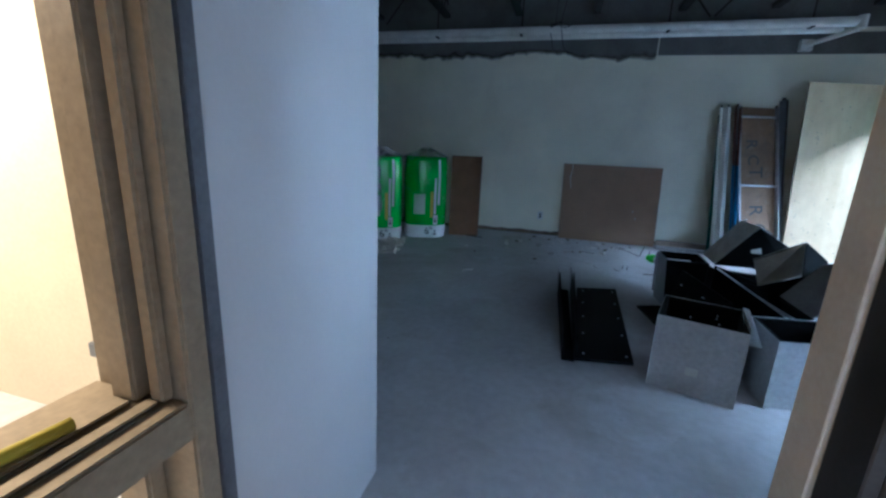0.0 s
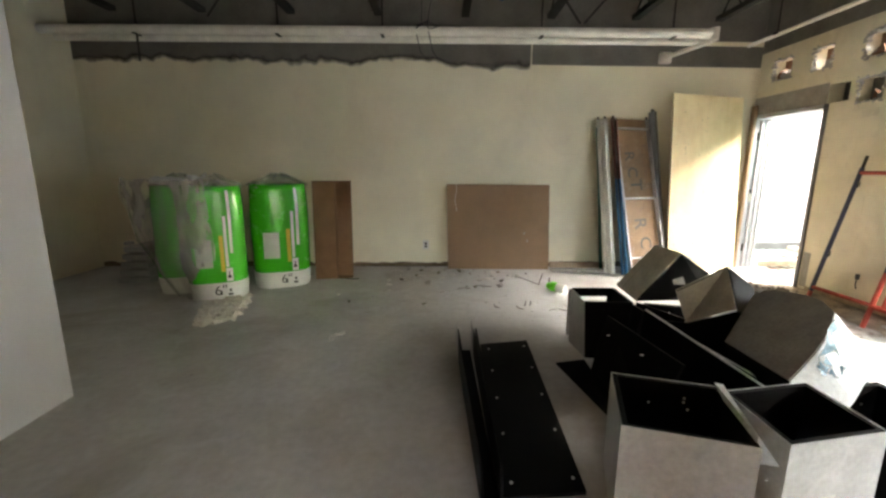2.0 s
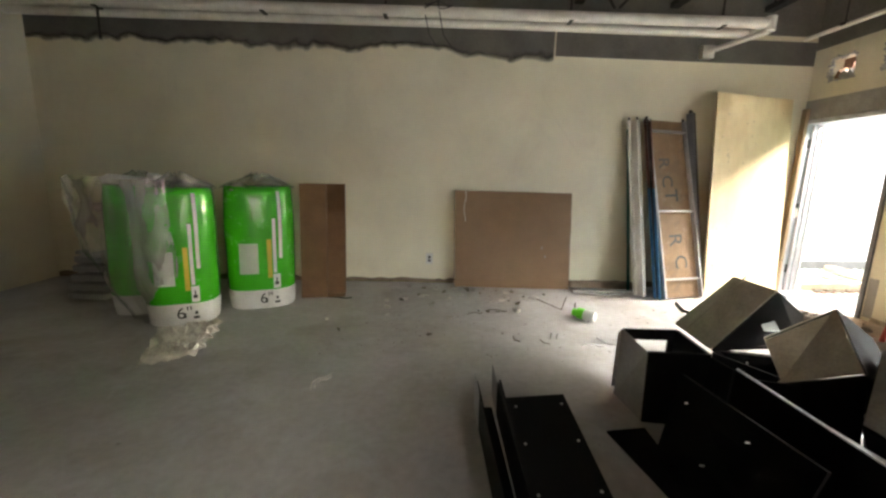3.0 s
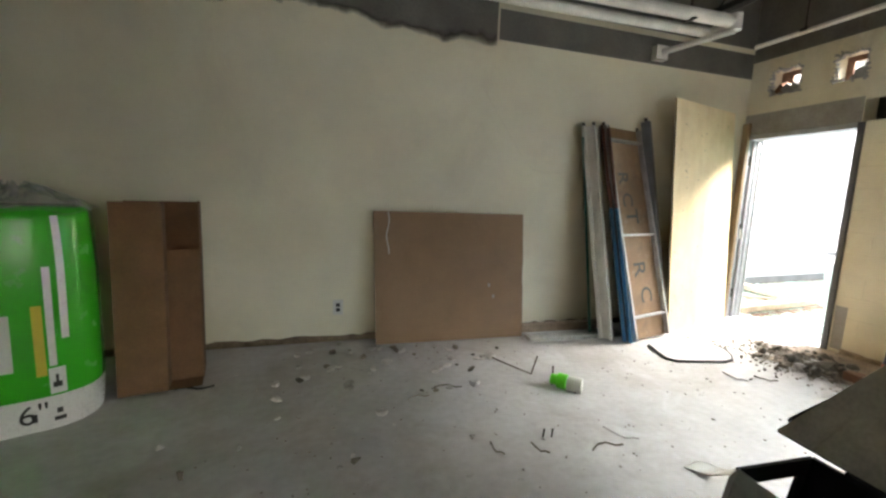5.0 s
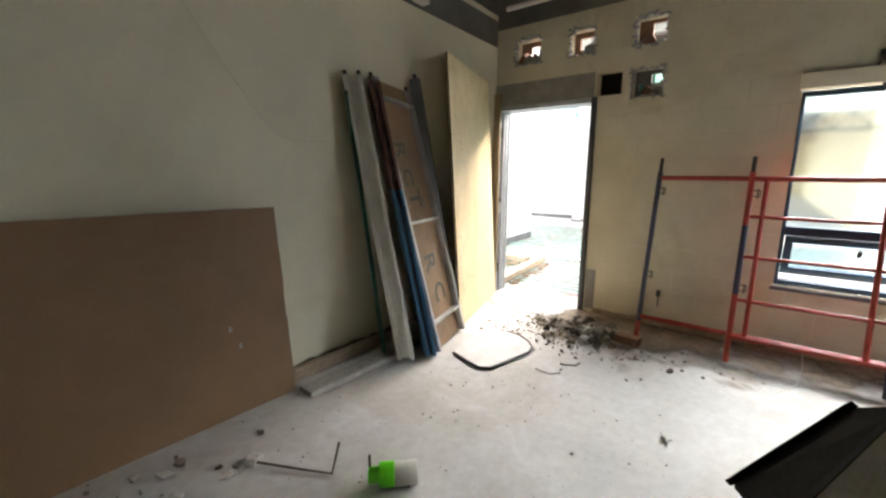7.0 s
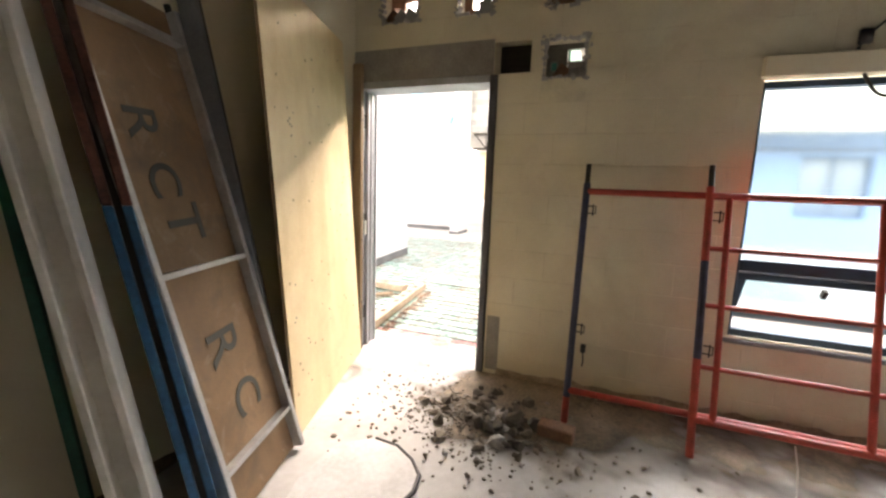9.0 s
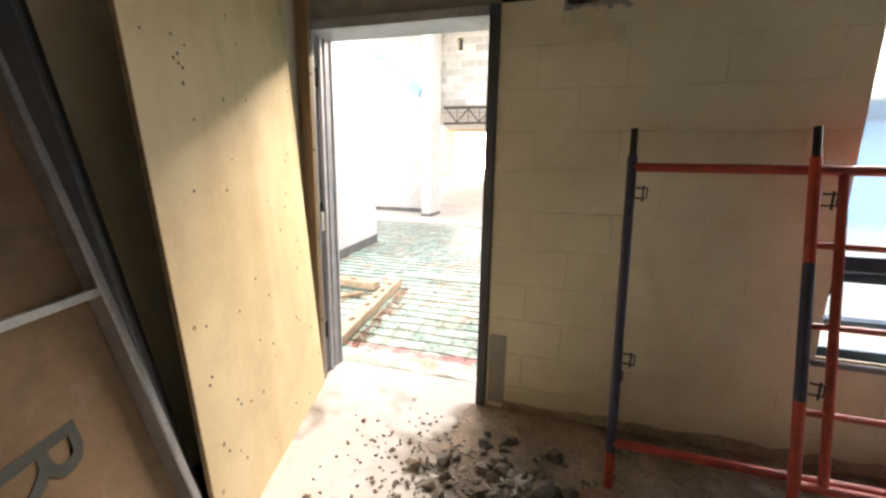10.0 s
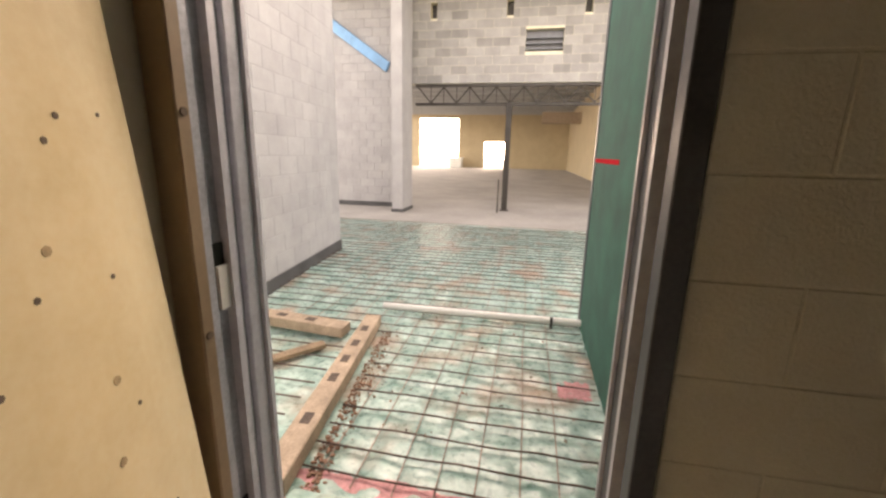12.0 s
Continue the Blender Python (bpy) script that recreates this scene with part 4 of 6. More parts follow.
bm = bmesh.new()
box(bm, 5.170, 7.968, 0, 5.211, 8.045, 2.32)
bevel(bm, 0.004)
stud = whole("timber_stud", bm, grain("weathered_stud", (0.25, 0.17, 0.10), (0.31, 0.22, 0.14), (9, 9, 0.8)), "brown weathered timber stud standing beside the door frame", "timber")
for z in (0.42, 0.95, 1.48, 1.9):
    bm = bmesh.new()
    rod(bm, (5.190, 7.9682, z), (5.190, 7.964, z), 0.010, 8)
    part("nail_head", bm, NAIL_HOLE, stud)

# ---- scaffold frames leaning below the window ----
def scaf(z, dx=0.0):
    """The lean of the frames: x at the height z."""
    return 4.765 + 0.228 * z - dx


def post(bm, y, z0, z1, r, dx):
    rod(bm, (scaf(z0, dx), y, z0), (scaf(z1, dx), y, z1), r, 12)


def scaffold_frame(posts, inner, rails, rungs, dx, label):
    d = thing("scaffolding", (scaf(0, dx), posts[0][0], 0), label, "scaffold", "scaffold frames")
    for y, bands in posts:
        for z0, z1, mt in bands:
            bm = bmesh.new()
            post(bm, y, z0, z1, 0.021, dx)
            stem = part("post", bm, mt, d)
        bm = bmesh.new()
        post(bm, y, 1.45, 1.58, 0.015, dx)
        part("coupling_pin", bm, DARK_STEEL, stem)
        for z in (1.32, 0.60):
            bm = bmesh.new()
            x = scaf(z, dx)
            tube_path(bm, [(x - 0.02, y - 0.02, z), (x - 0.03, y - 0.065, z), (x - 0.03, y - 0.065, z - 0.045), (x - 0.02, y - 0.02, z - 0.045)], 0.005, 6)
            tube_path(bm, [(x - 0.03, y - 0.05, z + 0.012), (x - 0.03, y - 0.05, z - 0.06)], 0.005, 6)
            part("lock_loop", bm, DARK_STEEL, stem)
    for y in inner:
        bm = bmesh.new()
        post(bm, y, 0.2, 1.41, 0.017, dx)
        part("inner_post", bm, RED_PAINT, d)
    for y0, y1, z in rails:
        bm = bmesh.new()
        rod(bm, (scaf(z, dx), y0, z), (scaf(z, dx), y1, z), 0.02, 12)
        part("rail", bm, RED_PAINT, d)
    for y0, y1, z in rungs:
        bm = bmesh.new()
        rod(bm, (scaf(z, dx), y0, z), (scaf(z, dx), y1, z), 0.014, 10)
        part("rung", bm, RED_PAINT, d)
    return d


scaffold_frame([(6.25, [(0.0, 0.16, RED_PAINT), (0.16, 1.46, NAVY_PAINT)]), (4.12, [(0.0, 1.46, NAVY_PAINT)])], [], [(6.25, 4.12, 1.41), (6.25, 4.12, 0.2)], [], 0.0, "wide red scaffold frame with a navy post, leaning on the wall")
scaffold_frame([(5.585, [(0.0, 0.52, RED_PAINT), (0.52, 1.05, NAVY_PAINT), (1.05, 1.46, RED_PAINT)]), (4.71, [(0.0, 1.46, NAVY_PAINT)])], [5.49, 4.83], [(5.585, 4.71, 1.41), (5.585, 4.71, 0.2)], [(5.585, 4.71, 1.12), (5.585, 4.71, 0.81), (5.585, 4.71, 0.48)], 0.045, "narrow red ladder scaffold frame with dark posts, leaning below the window")
bm = bmesh.new()
box(bm, -0.10, -0.05, 0, 0.10, 0.05, 0.075, pose(4.60, 6.28, 0, 0, 0, 84))
bevel(bm, 0.006)
whole("loose_brick", bm, BRICK_RED, "brown brick lying at the foot of the scaffold frame", "brick")
bm = bmesh.new()
slab(bm, (4.30, 4.62, 0), (-0.42, -1.5, 0), (0.08, -0.02, 0), (0, 0, 1), 0.035)
bevel(bm, 0.004)
whole("floor_timber", bm, OLD_TIMBER, "brown timber strip lying on the dusty floor", "timber")
bm = bmesh.new()
tube_path(bm, [(4.70, 5.15, 0.2), (4.66, 5.14, 0.1), (4.58, 5.16, 0.01), (4.3, 5.3, 0.006), (4.0, 5.35, 0.006)], 0.004, 5)
whole("pale_cord", bm, WHITE_PLASTIC, "thin pale cord hanging off the scaffold rail", "cord")

# ---- heap of duct pieces ----
def duct_box(o, u, v, w, label, outer=None, liner=True, group="heap of duct pieces", sticker=True, pale=None, gap=False, face=None):
    """A lined sheet-metal duct piece on the corner o with the edges u, v and the depth w; its far side along w is open."""
    o, u, v, w = Vector(o), Vector(u), Vector(v), Vector(w)
    outer = outer or GALVANISED
    d = thing("duct_piece", o + (u + v) / 2, label, "duct", group)
    un, vn, wn = u.normalized(), v.normalized(), w.normalized()
    t = 0.003
    sides = (("panel", o, u, w, vn), ("panel", o + v - vn * t, u, w, vn), ("panel", o + vn * t, v - vn * 2 * t, w, un), ("panel", o + u - un * t + vn * t, v - vn * 2 * t, w, un))
    for i, (nm, p, a, b, n) in enumerate(sides):
        if gap and i == 1:
            for f0, f1 in ((0, 0.62), (0.86, 1.0)):
                bm = bmesh.new()
                slab(bm, p + b * f0, a, b * (f1 - f0), n, t)
                part(nm, bm, outer, d)
            continue
        bm = bmesh.new()
        slab(bm, p, a, b, n, t)
        part(nm, bm, GALVANISED if i == pale else outer, d)
    bm = bmesh.new()
    slab(bm, o + un * t + vn * t, u - un * 2 * t, v - vn * 2 * t, wn, t)
    part("end_panel", bm, face or outer, d)
    if liner:
        k = 0.025
        q = o + un * t + vn * t + wn * t
        uu, vv, ww = u - un * 2 * t, v - vn * 2 * t, w - wn * t - wn * 0.004
        for p, a, b, n in ((q, uu, ww, vn), (q + vv - vn * k, uu, ww * (0.6 if gap else 1), vn), (q + vn * k, vv - vn * 2 * k, ww, un), (q + uu - un * k + vn * k, vv - vn * 2 * k, ww, un), (q + un * k + vn * k, uu - un * 2 * k, vv - vn * 2 * k, wn)):
            bm = bmesh.new()
            slab(bm, p, a, b, n, k)
            lining = part("liner", bm, BLACK_LINER, d, "black fibre liner")
        rng = random.Random(int(o.x * 1000))
        for _ in range(5):
            c = q + uu * rng.uniform(0.15, 0.85) + vv - vn * (k + 0.002) + ww * rng.uniform(0.2, 0.9)
            bm = bmesh.new()
            rod(bm, c, c - vn * 0.003, 0.006, 8)
            part("liner_pin", bm, ALUMINIUM, lining)
    if sticker:
        c = o + u * 0.42 + w * 0.28 - vn * 0.0015
        bm = bmesh.new()
        slab(bm, c, un * 0.065, wn * 0.05, vn, 0.001)
        part("sticker", bm, LABEL_GREY, d, "small pale sticker")
    return d


UP = Vector((0, 0, 1))
def plate(bm, corners, t):
    """A flat or slightly warped sheet on its corners, t thick on both sides together."""
    c = [Vector(p) for p in corners]
    n = (c[1] - c[0]).cross(c[-1] - c[0]).normalized() * t / 2
    a, b = [bm.verts.new(p - n) for p in c], [bm.verts.new(p + n) for p in c]
    bm.faces.new(a[::-1])
    bm.faces.new(b)
    for i in range(len(c)):
        j = (i + 1) % len(c)
        bm.faces.new([a[i], a[j], b[j], b[i]])


def sheet_part(name, corners, mt, parent, label="", t=0.004):
    bm = bmesh.new()
    plate(bm, corners, t)
    return part(name, bm, mt, parent, label)


BUFF = material("buff_dented_sheet", (0.55, 0.52, 0.43), 0.55, 0.1, vary=0.14, scale=6)
DULL = material("dull_grey_sheet", (0.52, 0.505, 0.45), 0.6, 0.1, vary=0.14, scale=6, spec=0.3)
duct_box((1.50, 3.385, 0.0), (0.44, -0.13, 0), (0.13, 0.42, 0), (0, 0, 0.465), "open grey duct box with a black lining, standing on the floor")
duct_box((2.115, 3.335, 0.0), (0.455, 0.085, 0), (0.005, 0.385, 0), (0, 0, 0.42), "open grey duct box with a black lining beside another")
duct_box((2.74, 3.50, 0.0), (0.46, 0.05, 0), (-0.04, 0.46, 0), (0, 0, 0.31), "low black-lined duct box at the far end of the heap", outer=BLACK_LINER)

# the tall end piece with a slot cut through its back
ender = thing("duct_piece", (2.0, 5.0, 0), "tall open duct end with one pale side and a slot", "duct", "heap of duct pieces")
DT = [Vector(p) for p in ((1.853, 5.150, 0.49), (1.850, 4.830, 0.482), (2.180, 4.810, 0.485), (2.182, 5.135, 0.495))]
DB = [Vector(p) for p in ((1.885, 5.235, 0), (1.915, 4.930, 0), (2.215, 4.900, 0), (2.215, 5.215, 0))]
sheet_part("panel", (DT[0], DT[1], DB[1], DB[0]), GALVANISED, ender, "pale galvanised side")
sheet_part("panel", (DT[1], DT[2], DB[2], DB[1]), BLACK_LINER, ender, t=0.02)
sheet_part("panel", (DT[2], DT[3], DB[3], DB[2]), BLACK_LINER, ender, t=0.02)
DQ = lambda u, v: (DT[0] * (1 - v) + DB[0] * v) * (1 - u) + (DT[3] * (1 - v) + DB[3] * v) * u
for u0, u1, v0, v1 in ((0, 1, 0, 0.14), (0, 1, 0.42, 1), (0, 0.14, 0.14, 0.42), (0.86, 1, 0.14, 0.42)):
    sheet_part("slotted_back", (DQ(u0, v0), DQ(u1, v0), DQ(u1, v1), DQ(u0, v1)), BLACK_LINER, ender, t=0.014)
sheet_part("flange", (DT[0] + Vector((-0.022, 0.01, -0.03)), DT[0] + Vector((-0.004, 0, -0.002)), DB[0] + Vector((-0.004, 0, 0.06)), DB[0] + Vector((-0.022, 0.01, 0.05))), GALVANISED, ender)

# a long lined trough running down through the heap
trough = thing("duct_trough", (2.3, 4.3, 0), "long black-lined duct trough with bright metal edges in the heap", "duct", "heap of duct pieces")
T0, T1, T2, T3 = Vector((2.185, 4.61, 0.495)), Vector((2.47, 3.80, 0.33)), Vector((2.30, 4.70, 0.40)), Vector((2.63, 3.88, 0.27))
sheet_part("lined_side", (T0, T1, (2.46, 3.80, 0.0), (2.16, 4.62, 0.0)), BLACK_LINER, trough, t=0.022)
sheet_part("lined_side", (T2, T3, (2.66, 3.90, 0.0), (2.36, 4.72, 0.0)), BLACK_LINER, trough, t=0.022)
sheet_part("end_sheet", ((2.182, 4.795, 0.475), (2.185, 4.625, 0.485), (2.17, 4.635, 0.0), (2.205, 4.885, 0.0)), BLACK_LINER, trough, t=0.012)
sheet_part("trough_bottom", ((2.19, 4.60, 0.03), (2.45, 3.82, 0.03), (2.63, 3.91, 0.03), (2.36, 4.69, 0.03)), BLACK_LINER, trough, t=0.01)
for a, b in ((T0, T1), (T2, T3)):
    up = Vector((0, 0, 0.006))
    side = (b - a).cross(UP).normalized() * 0.007
    sheet_part("metal_edge", (a + up - side, b + up - side, b + up + side, a + up + side), ALUMINIUM, trough, t=0.005)
# a black sheet leaning between the end piece and the near box, and a loose flap at its foot
leaner = thing("duct_sheet", (1.95, 4.3, 0), "black lined sheet with pins leaning into the heap", "duct panel", "heap of duct pieces")
lean_sheet = sheet_part("lined_sheet", ((1.955, 4.66, 0.44), (2.115, 4.02, 0.395), (1.95, 4.0, 0.0), (1.86, 4.64, 0.0)), BLACK_LINER, leaner, t=0.022)
for f, g in ((0.12, 0.25), (0.6, 0.2), (0.4, 0.7)):
    c = Vector((1.955, 4.66, 0.44)).lerp(Vector((2.115, 4.02, 0.395)), f).lerp(Vector((1.86, 4.64, 0)).lerp(Vector((1.95, 4.0, 0)), f), g)
    bm = bmesh.new()
    rod(bm, c + Vector((-0.022, -0.004, 0.005)), c, 0.005, 8)
    part("liner_pin", bm, ALUMINIUM, lean_sheet)
bm = bmesh.new()
plate(bm, ((1.66, 4.80, 0.012), (1.86, 4.78, 0.05), (1.85, 4.10, 0.05), (1.79, 4.13, 0.012)), 0.014)
whole("liner_offcut", bm, BLACK_LINER, "black liner offcut lying flat at the foot of the heap", "duct panel", "heap of duct pieces")

# the long channel lying apart from the heap
channel = thing("duct_channel", (1.2, 4.2, 0), "long black-lined duct channel lying on the floor", "duct")
for nm, o, a, b, n, t, mt in (
        ("flat_panel", (1.07, 3.52, 0.0), (0.06, 1.60, 0.0), (0.375, 0.0, 0.035), (0, 0, 1), 0.02, BLACK_LINER),
        ("trough_bottom", (0.985, 3.50, 0.0), (-0.03, 1.52, 0.0), (0.085, 0, 0.0), (0, 0, 1), 0.012, BLACK_LINER),
        ("upright_flange", (0.985, 3.50, 0.0), (-0.048, 1.30, 0.016), (-0.004, 0, 0.222), (1, 0, 0), 0.004, BLACK_LINER),
        ("flange_tip", (0.937, 4.802, 0.0), (-0.007, 0.208, 0.02), (-0.004, 0, 0.222), (1, 0, 0), 0.004, GALVANISED),
        ("upright_flange", (1.068, 3.50, 0.0), (-0.0105, 1.45, 0.008), (-0.003, 0, 0.212), (1, 0, 0), 0.004, BLACK_LINER),
        ("flange_tip", (1.0575, 4.952, 0.0), (-0.0015, 0.223, 0.01), (-0.003, 0, 0.212), (1, 0, 0), 0.004, GALVANISED),
        ("flange_liner", (0.990, 3.51, 0.012), (-0.043, 1.50, 0.0), (-0.012, 0, 0.18), (1, 0, 0), 0.012, BLACK_LINER),
        ("flange_liner", (1.0735, 3.51, 0.02), (0.01, 1.50, 0.0), (-0.01, 0, 0.18), (1, 0, 0), 0.012, BLACK_LINER)):
    bm = bmesh.new()
    slab(bm, o, a, b, n, t)
    part(nm, bm, mt, channel)
for i in range(5):
    for k in (0.16, 0.9):
        c = Vector((1.07, 3.52, 0.02)) + Vector((0.06, 1.60, 0)) * (0.05 + 0.22 * i) + Vector((0.375, 0.0, 0.035)) * k
        bm = bmesh.new()
        rod(bm, c, c + UP * 0.005, 0.008, 8)
        part("liner_pin", bm, ALUMINIUM, channel)

duct_box((2.36, 4.78, 0.0), (0.40, -0.10, 0), (0.10, 0.40, 0), (0, 0, 0.36), "black-lined duct piece buried under the heap", outer=BLACK_LINER, sticker=False)
# tilted pieces on top: a wedge-shaped elbow
elbow = thing("duct_piece", (2.45, 5.1, 0.45), "grey wedge-shaped duct elbow tipped over on the heap", "duct", "heap of duct pieces")
EA, EB, EC, ED = (Vector(p) for p in ((2.285, 5.33, 0.470), (2.465, 5.11, 0.850), (2.520, 4.850, 0.838), (2.262, 4.920, 0.468)))
EF, EG, EH = Vector((2.84, 5.012, 0.657)), Vector((2.62, 5.175, 0.75)), Vector((2.53, 5.43, 0.416))
sheet_part("end_panel", (EA, EB, EC, ED), DULL, elbow)
sheet_part("panel", (EB + Vector((0.005, 0, 0)), EG, EF, EC + Vector((0.005, 0, 0))), GALVANISED, elbow, "lighter upper side")
sheet_part("panel", (EA + Vector((0.01, 0, 0)), EH, EF - Vector((0, 0, 0.20)), ED + Vector((0.01, 0, 0))), BLACK_LINER, elbow, t=0.02)
sheet_part("cheek", (ED + Vector((0.008, 0, 0)), EC + Vector((0.008, 0, -0.005)), EF, EF - Vector((0, 0, 0.17))), BLACK_LINER, elbow, t=0.01)
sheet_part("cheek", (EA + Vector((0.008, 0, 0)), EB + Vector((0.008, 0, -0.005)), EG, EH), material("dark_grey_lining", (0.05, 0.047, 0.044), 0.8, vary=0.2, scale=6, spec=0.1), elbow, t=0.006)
sheet_part("rim", (EG + Vector((0, 0.006, 0.012)), EH + Vector((0, 0.006, 0.012)), EH + Vector((0.01, 0.02, -0.01)), EG + Vector((0.01, 0.02, -0.01))), BLACK_LINER, elbow, "black lined rim", t=0.02)
sheet_part("seam", (EB.lerp(EC, 0.30) + Vector((-0.004, 0, 0.03)), EB.lerp(EC, 0.34) + Vector((-0.004, 0, 0.03)), EA.lerp(ED, 0.34) + Vector((-0.004, 0, 0.01)), EA.lerp(ED, 0.30) + Vector((-0.004, 0, 0.01))), DULL, elbow, "folded seam standing proud", t=0.006)
sheet_part("sticker", (EC + Vector((0.07, 0.03, -0.028)), EC + Vector((0.13, 0.06, -0.058)), EC + Vector((0.11, 0.12, -0.052)), EC + Vector((0.05, 0.09, -0.022))), WHITE_PLASTIC, elbow, "small white sticker", t=0.002)
# a dented box end, creased from corner to corner
dented = thing("duct_piece", (2.7, 4.75, 0.4), "dented buff duct end lying on the heap", "duct", "heap of duct pieces")
BA, BB, BC, BD = (Vector(p) for p in ((2.555, 4.925, 0.545), (2.877, 4.874, 0.742), (2.739, 4.534, 0.527), (2.560, 4.790, 0.335)))
BACK = Vector((0.13, -0.10, -0.13))
sheet_part("end_panel", (BA, BB, BD + Vector((0.01, -0.01, 0.02))), BUFF, dented)
sheet_part("end_panel", (BB, BC, BD), BUFF, dented, "creased lower half")
for p, q in ((BA, BB), (BB, BC), (BC, BD)):
    sheet_part("side", (p + BACK * 0.03, q + BACK * 0.03, q + BACK, p + BACK), BLACK_LINER, dented, t=0.012)
sheet_part("side", ((2.262, 4.905, 0.455), (2.60, 4.79, 0.36), (2.62, 4.79, 0.0), (2.262, 4.905, 0.0)), BLACK_LINER, elbow, "black lined foot below the elbow", t=0.02)
sheet_part("lined_foot", (BD + Vector((0.01, 0, -0.01)), BC + Vector((0.02, -0.005, -0.02)), (2.80, 4.52, 0.0), (2.62, 4.78, 0.0)), BLACK_LINER, dented, t=0.012)
# the large curved piece with pale film on its flank
curved = thing("duct_piece", (2.75, 4.2, 0.35), "large dull grey duct side with a rounded edge", "duct", "heap of duct pieces")
CPTS = [Vector(p) for p in ((2.520, 4.300, 0.410), (2.905, 4.620, 0.612), (2.960, 4.540, 0.655), (2.986, 4.440, 0.680), (2.985, 4.320, 0.695), (2.966, 4.196, 0.698), (2.915, 4.070, 0.678), (2.837, 3.983, 0.639), (2.660, 3.872, 0.538), (2.485, 3.795, 0.429))]
# darker copy of the dull sheet, its shade put into the colour
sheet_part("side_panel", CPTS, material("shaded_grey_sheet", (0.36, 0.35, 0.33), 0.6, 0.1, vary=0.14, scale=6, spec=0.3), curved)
for a, b in zip(CPTS[1:-1], CPTS[2:]):
    down = Vector((0.20, -0.04, -0.24))
    sheet_part("curved_wall", (a + down * 0.02, b + down * 0.02, b + down, a + down), GALVANISED, curved)
sheet_part("lined_flank", ((2.525, 4.295, 0.395), (2.495, 3.80, 0.415), (2.70, 3.80, 0.0), (2.70, 4.29, 0.0)), BLACK_LINER, curved, t=0.012)
sheet_part("lined_flank", ((2.535, 4.31, 0.395), (2.90, 4.615, 0.59), (2.95, 4.62, 0.0), (2.71, 4.31, 0.0)), BLACK_LINER, curved, t=0.012)
sheet_part("lining", [p + Vector((0.014, -0.003, -0.022)) for p in CPTS], BLACK_LINER, curved, t=0.02)
bm = bmesh.new()
plate(bm, ((2.505, 4.870, 0.605), (2.575, 4.845, 0.610), (2.590, 4.915, 0.650), (2.520, 4.940, 0.645)), 0.003)
whole("paper_scrap", bm, WHITE_PLASTIC, "white paper scrap stuck on the heap", "paper")
bm = bmesh.new()
plate(bm, ((2.045, 3.68, 0.480), (2.085, 3.68, 0.470), (2.00, 3.245, 0.40), (1.915, 3.265, 0.40), (1.955, 3.30, 0.477)), 0.004)
whole("metal_flap", bm, GALVANISED, "pale bent metal flap folded over a duct box's rim", "flap")
BLUE_FILM = material("pale_blue_film", (0.20, 0.33, 0.42), 0.25, vary=0.25, scale=9, alpha=0.6)
bm = bmesh.new()
rows = []
for j in range(13):
    row = []
    for i in range(15):
        u, v = i / 14, j / 12
        p = Vector((2.80, 4.02, 0.665)) + Vector((0.26, 0.05, -0.24)) * u + Vector((-0.20, -0.19, -0.20)) * v * (1 - 0.35 * u)
        p += Vector((noise.noise((u * 5, v * 5, 3)), noise.noise((u * 5, v * 5, 8)), noise.noise((u * 6, v * 6, 1)))) * 0.035 + Vector((0.02, -0.03, 0.02))
        row.append(bm.verts.new(p))
    rows.append(row)
for p, q in zip(rows, rows[1:]):
    for i in range(14):
        bm.faces.new([p[i], p[i + 1], q[i + 1], q[i]])
whole("blue_plastic_sheet", bm, BLUE_FILM, "pale blue plastic sheet crumpled over the heap", "plastic sheet")
bm = bmesh.new()
box(bm, -0.09, -0.07, -0.05, 0.09, 0.07, 0.05, pose(3.12, 4.12, 0.30, 20, 12, 30))
bevel(bm, 0.02, 2)
whole("navy_bag", bm, NAVY_PAINT, "dark navy cloth bag lying on the heap", "bag")

# ---- debris on the floor ----
rng = random.Random(31)


def chunk(c, s, mt, name, label, category, group, flat=0.6):
    bm = bmesh.new()
    wide = rng.uniform(0.55, 1.0)
    for i in range(13):                           # a broken lump: the hull of a few corners
        p = Vector((rng.gauss(0, 1), rng.gauss(0, 1), rng.gauss(0, 1))).normalized() * rng.uniform(0.8, 1.15)
        bm.verts.new((p.x * s, p.y * s * wide, max(p.z * s * flat, -s * flat * 0.6)))
    hull = bmesh.ops.convex_hull(bm, input=bm.verts)
    bmesh.ops.delete(bm, geom=[g for g in hull["geom_interior"] if isinstance(g, bmesh.types.BMVert)], context="VERTS")
    bmesh.ops.transform(bm, matrix=Matrix.Rotation(rng.uniform(0, 6), 4, "Z"), verts=bm.verts)
    lo = min(v.co.z for v in bm.verts)
    return whole(name, bm, mt, label, category, group, m=Matrix.Translation((c[0], c[1], c[2] - lo)))


def strip(pts, r, mt, name, label, category):
    bm = bmesh.new()
    tube_path(bm, pts, r, 6)
    return whole(name, bm, mt, label, category, "scraps on the floor")


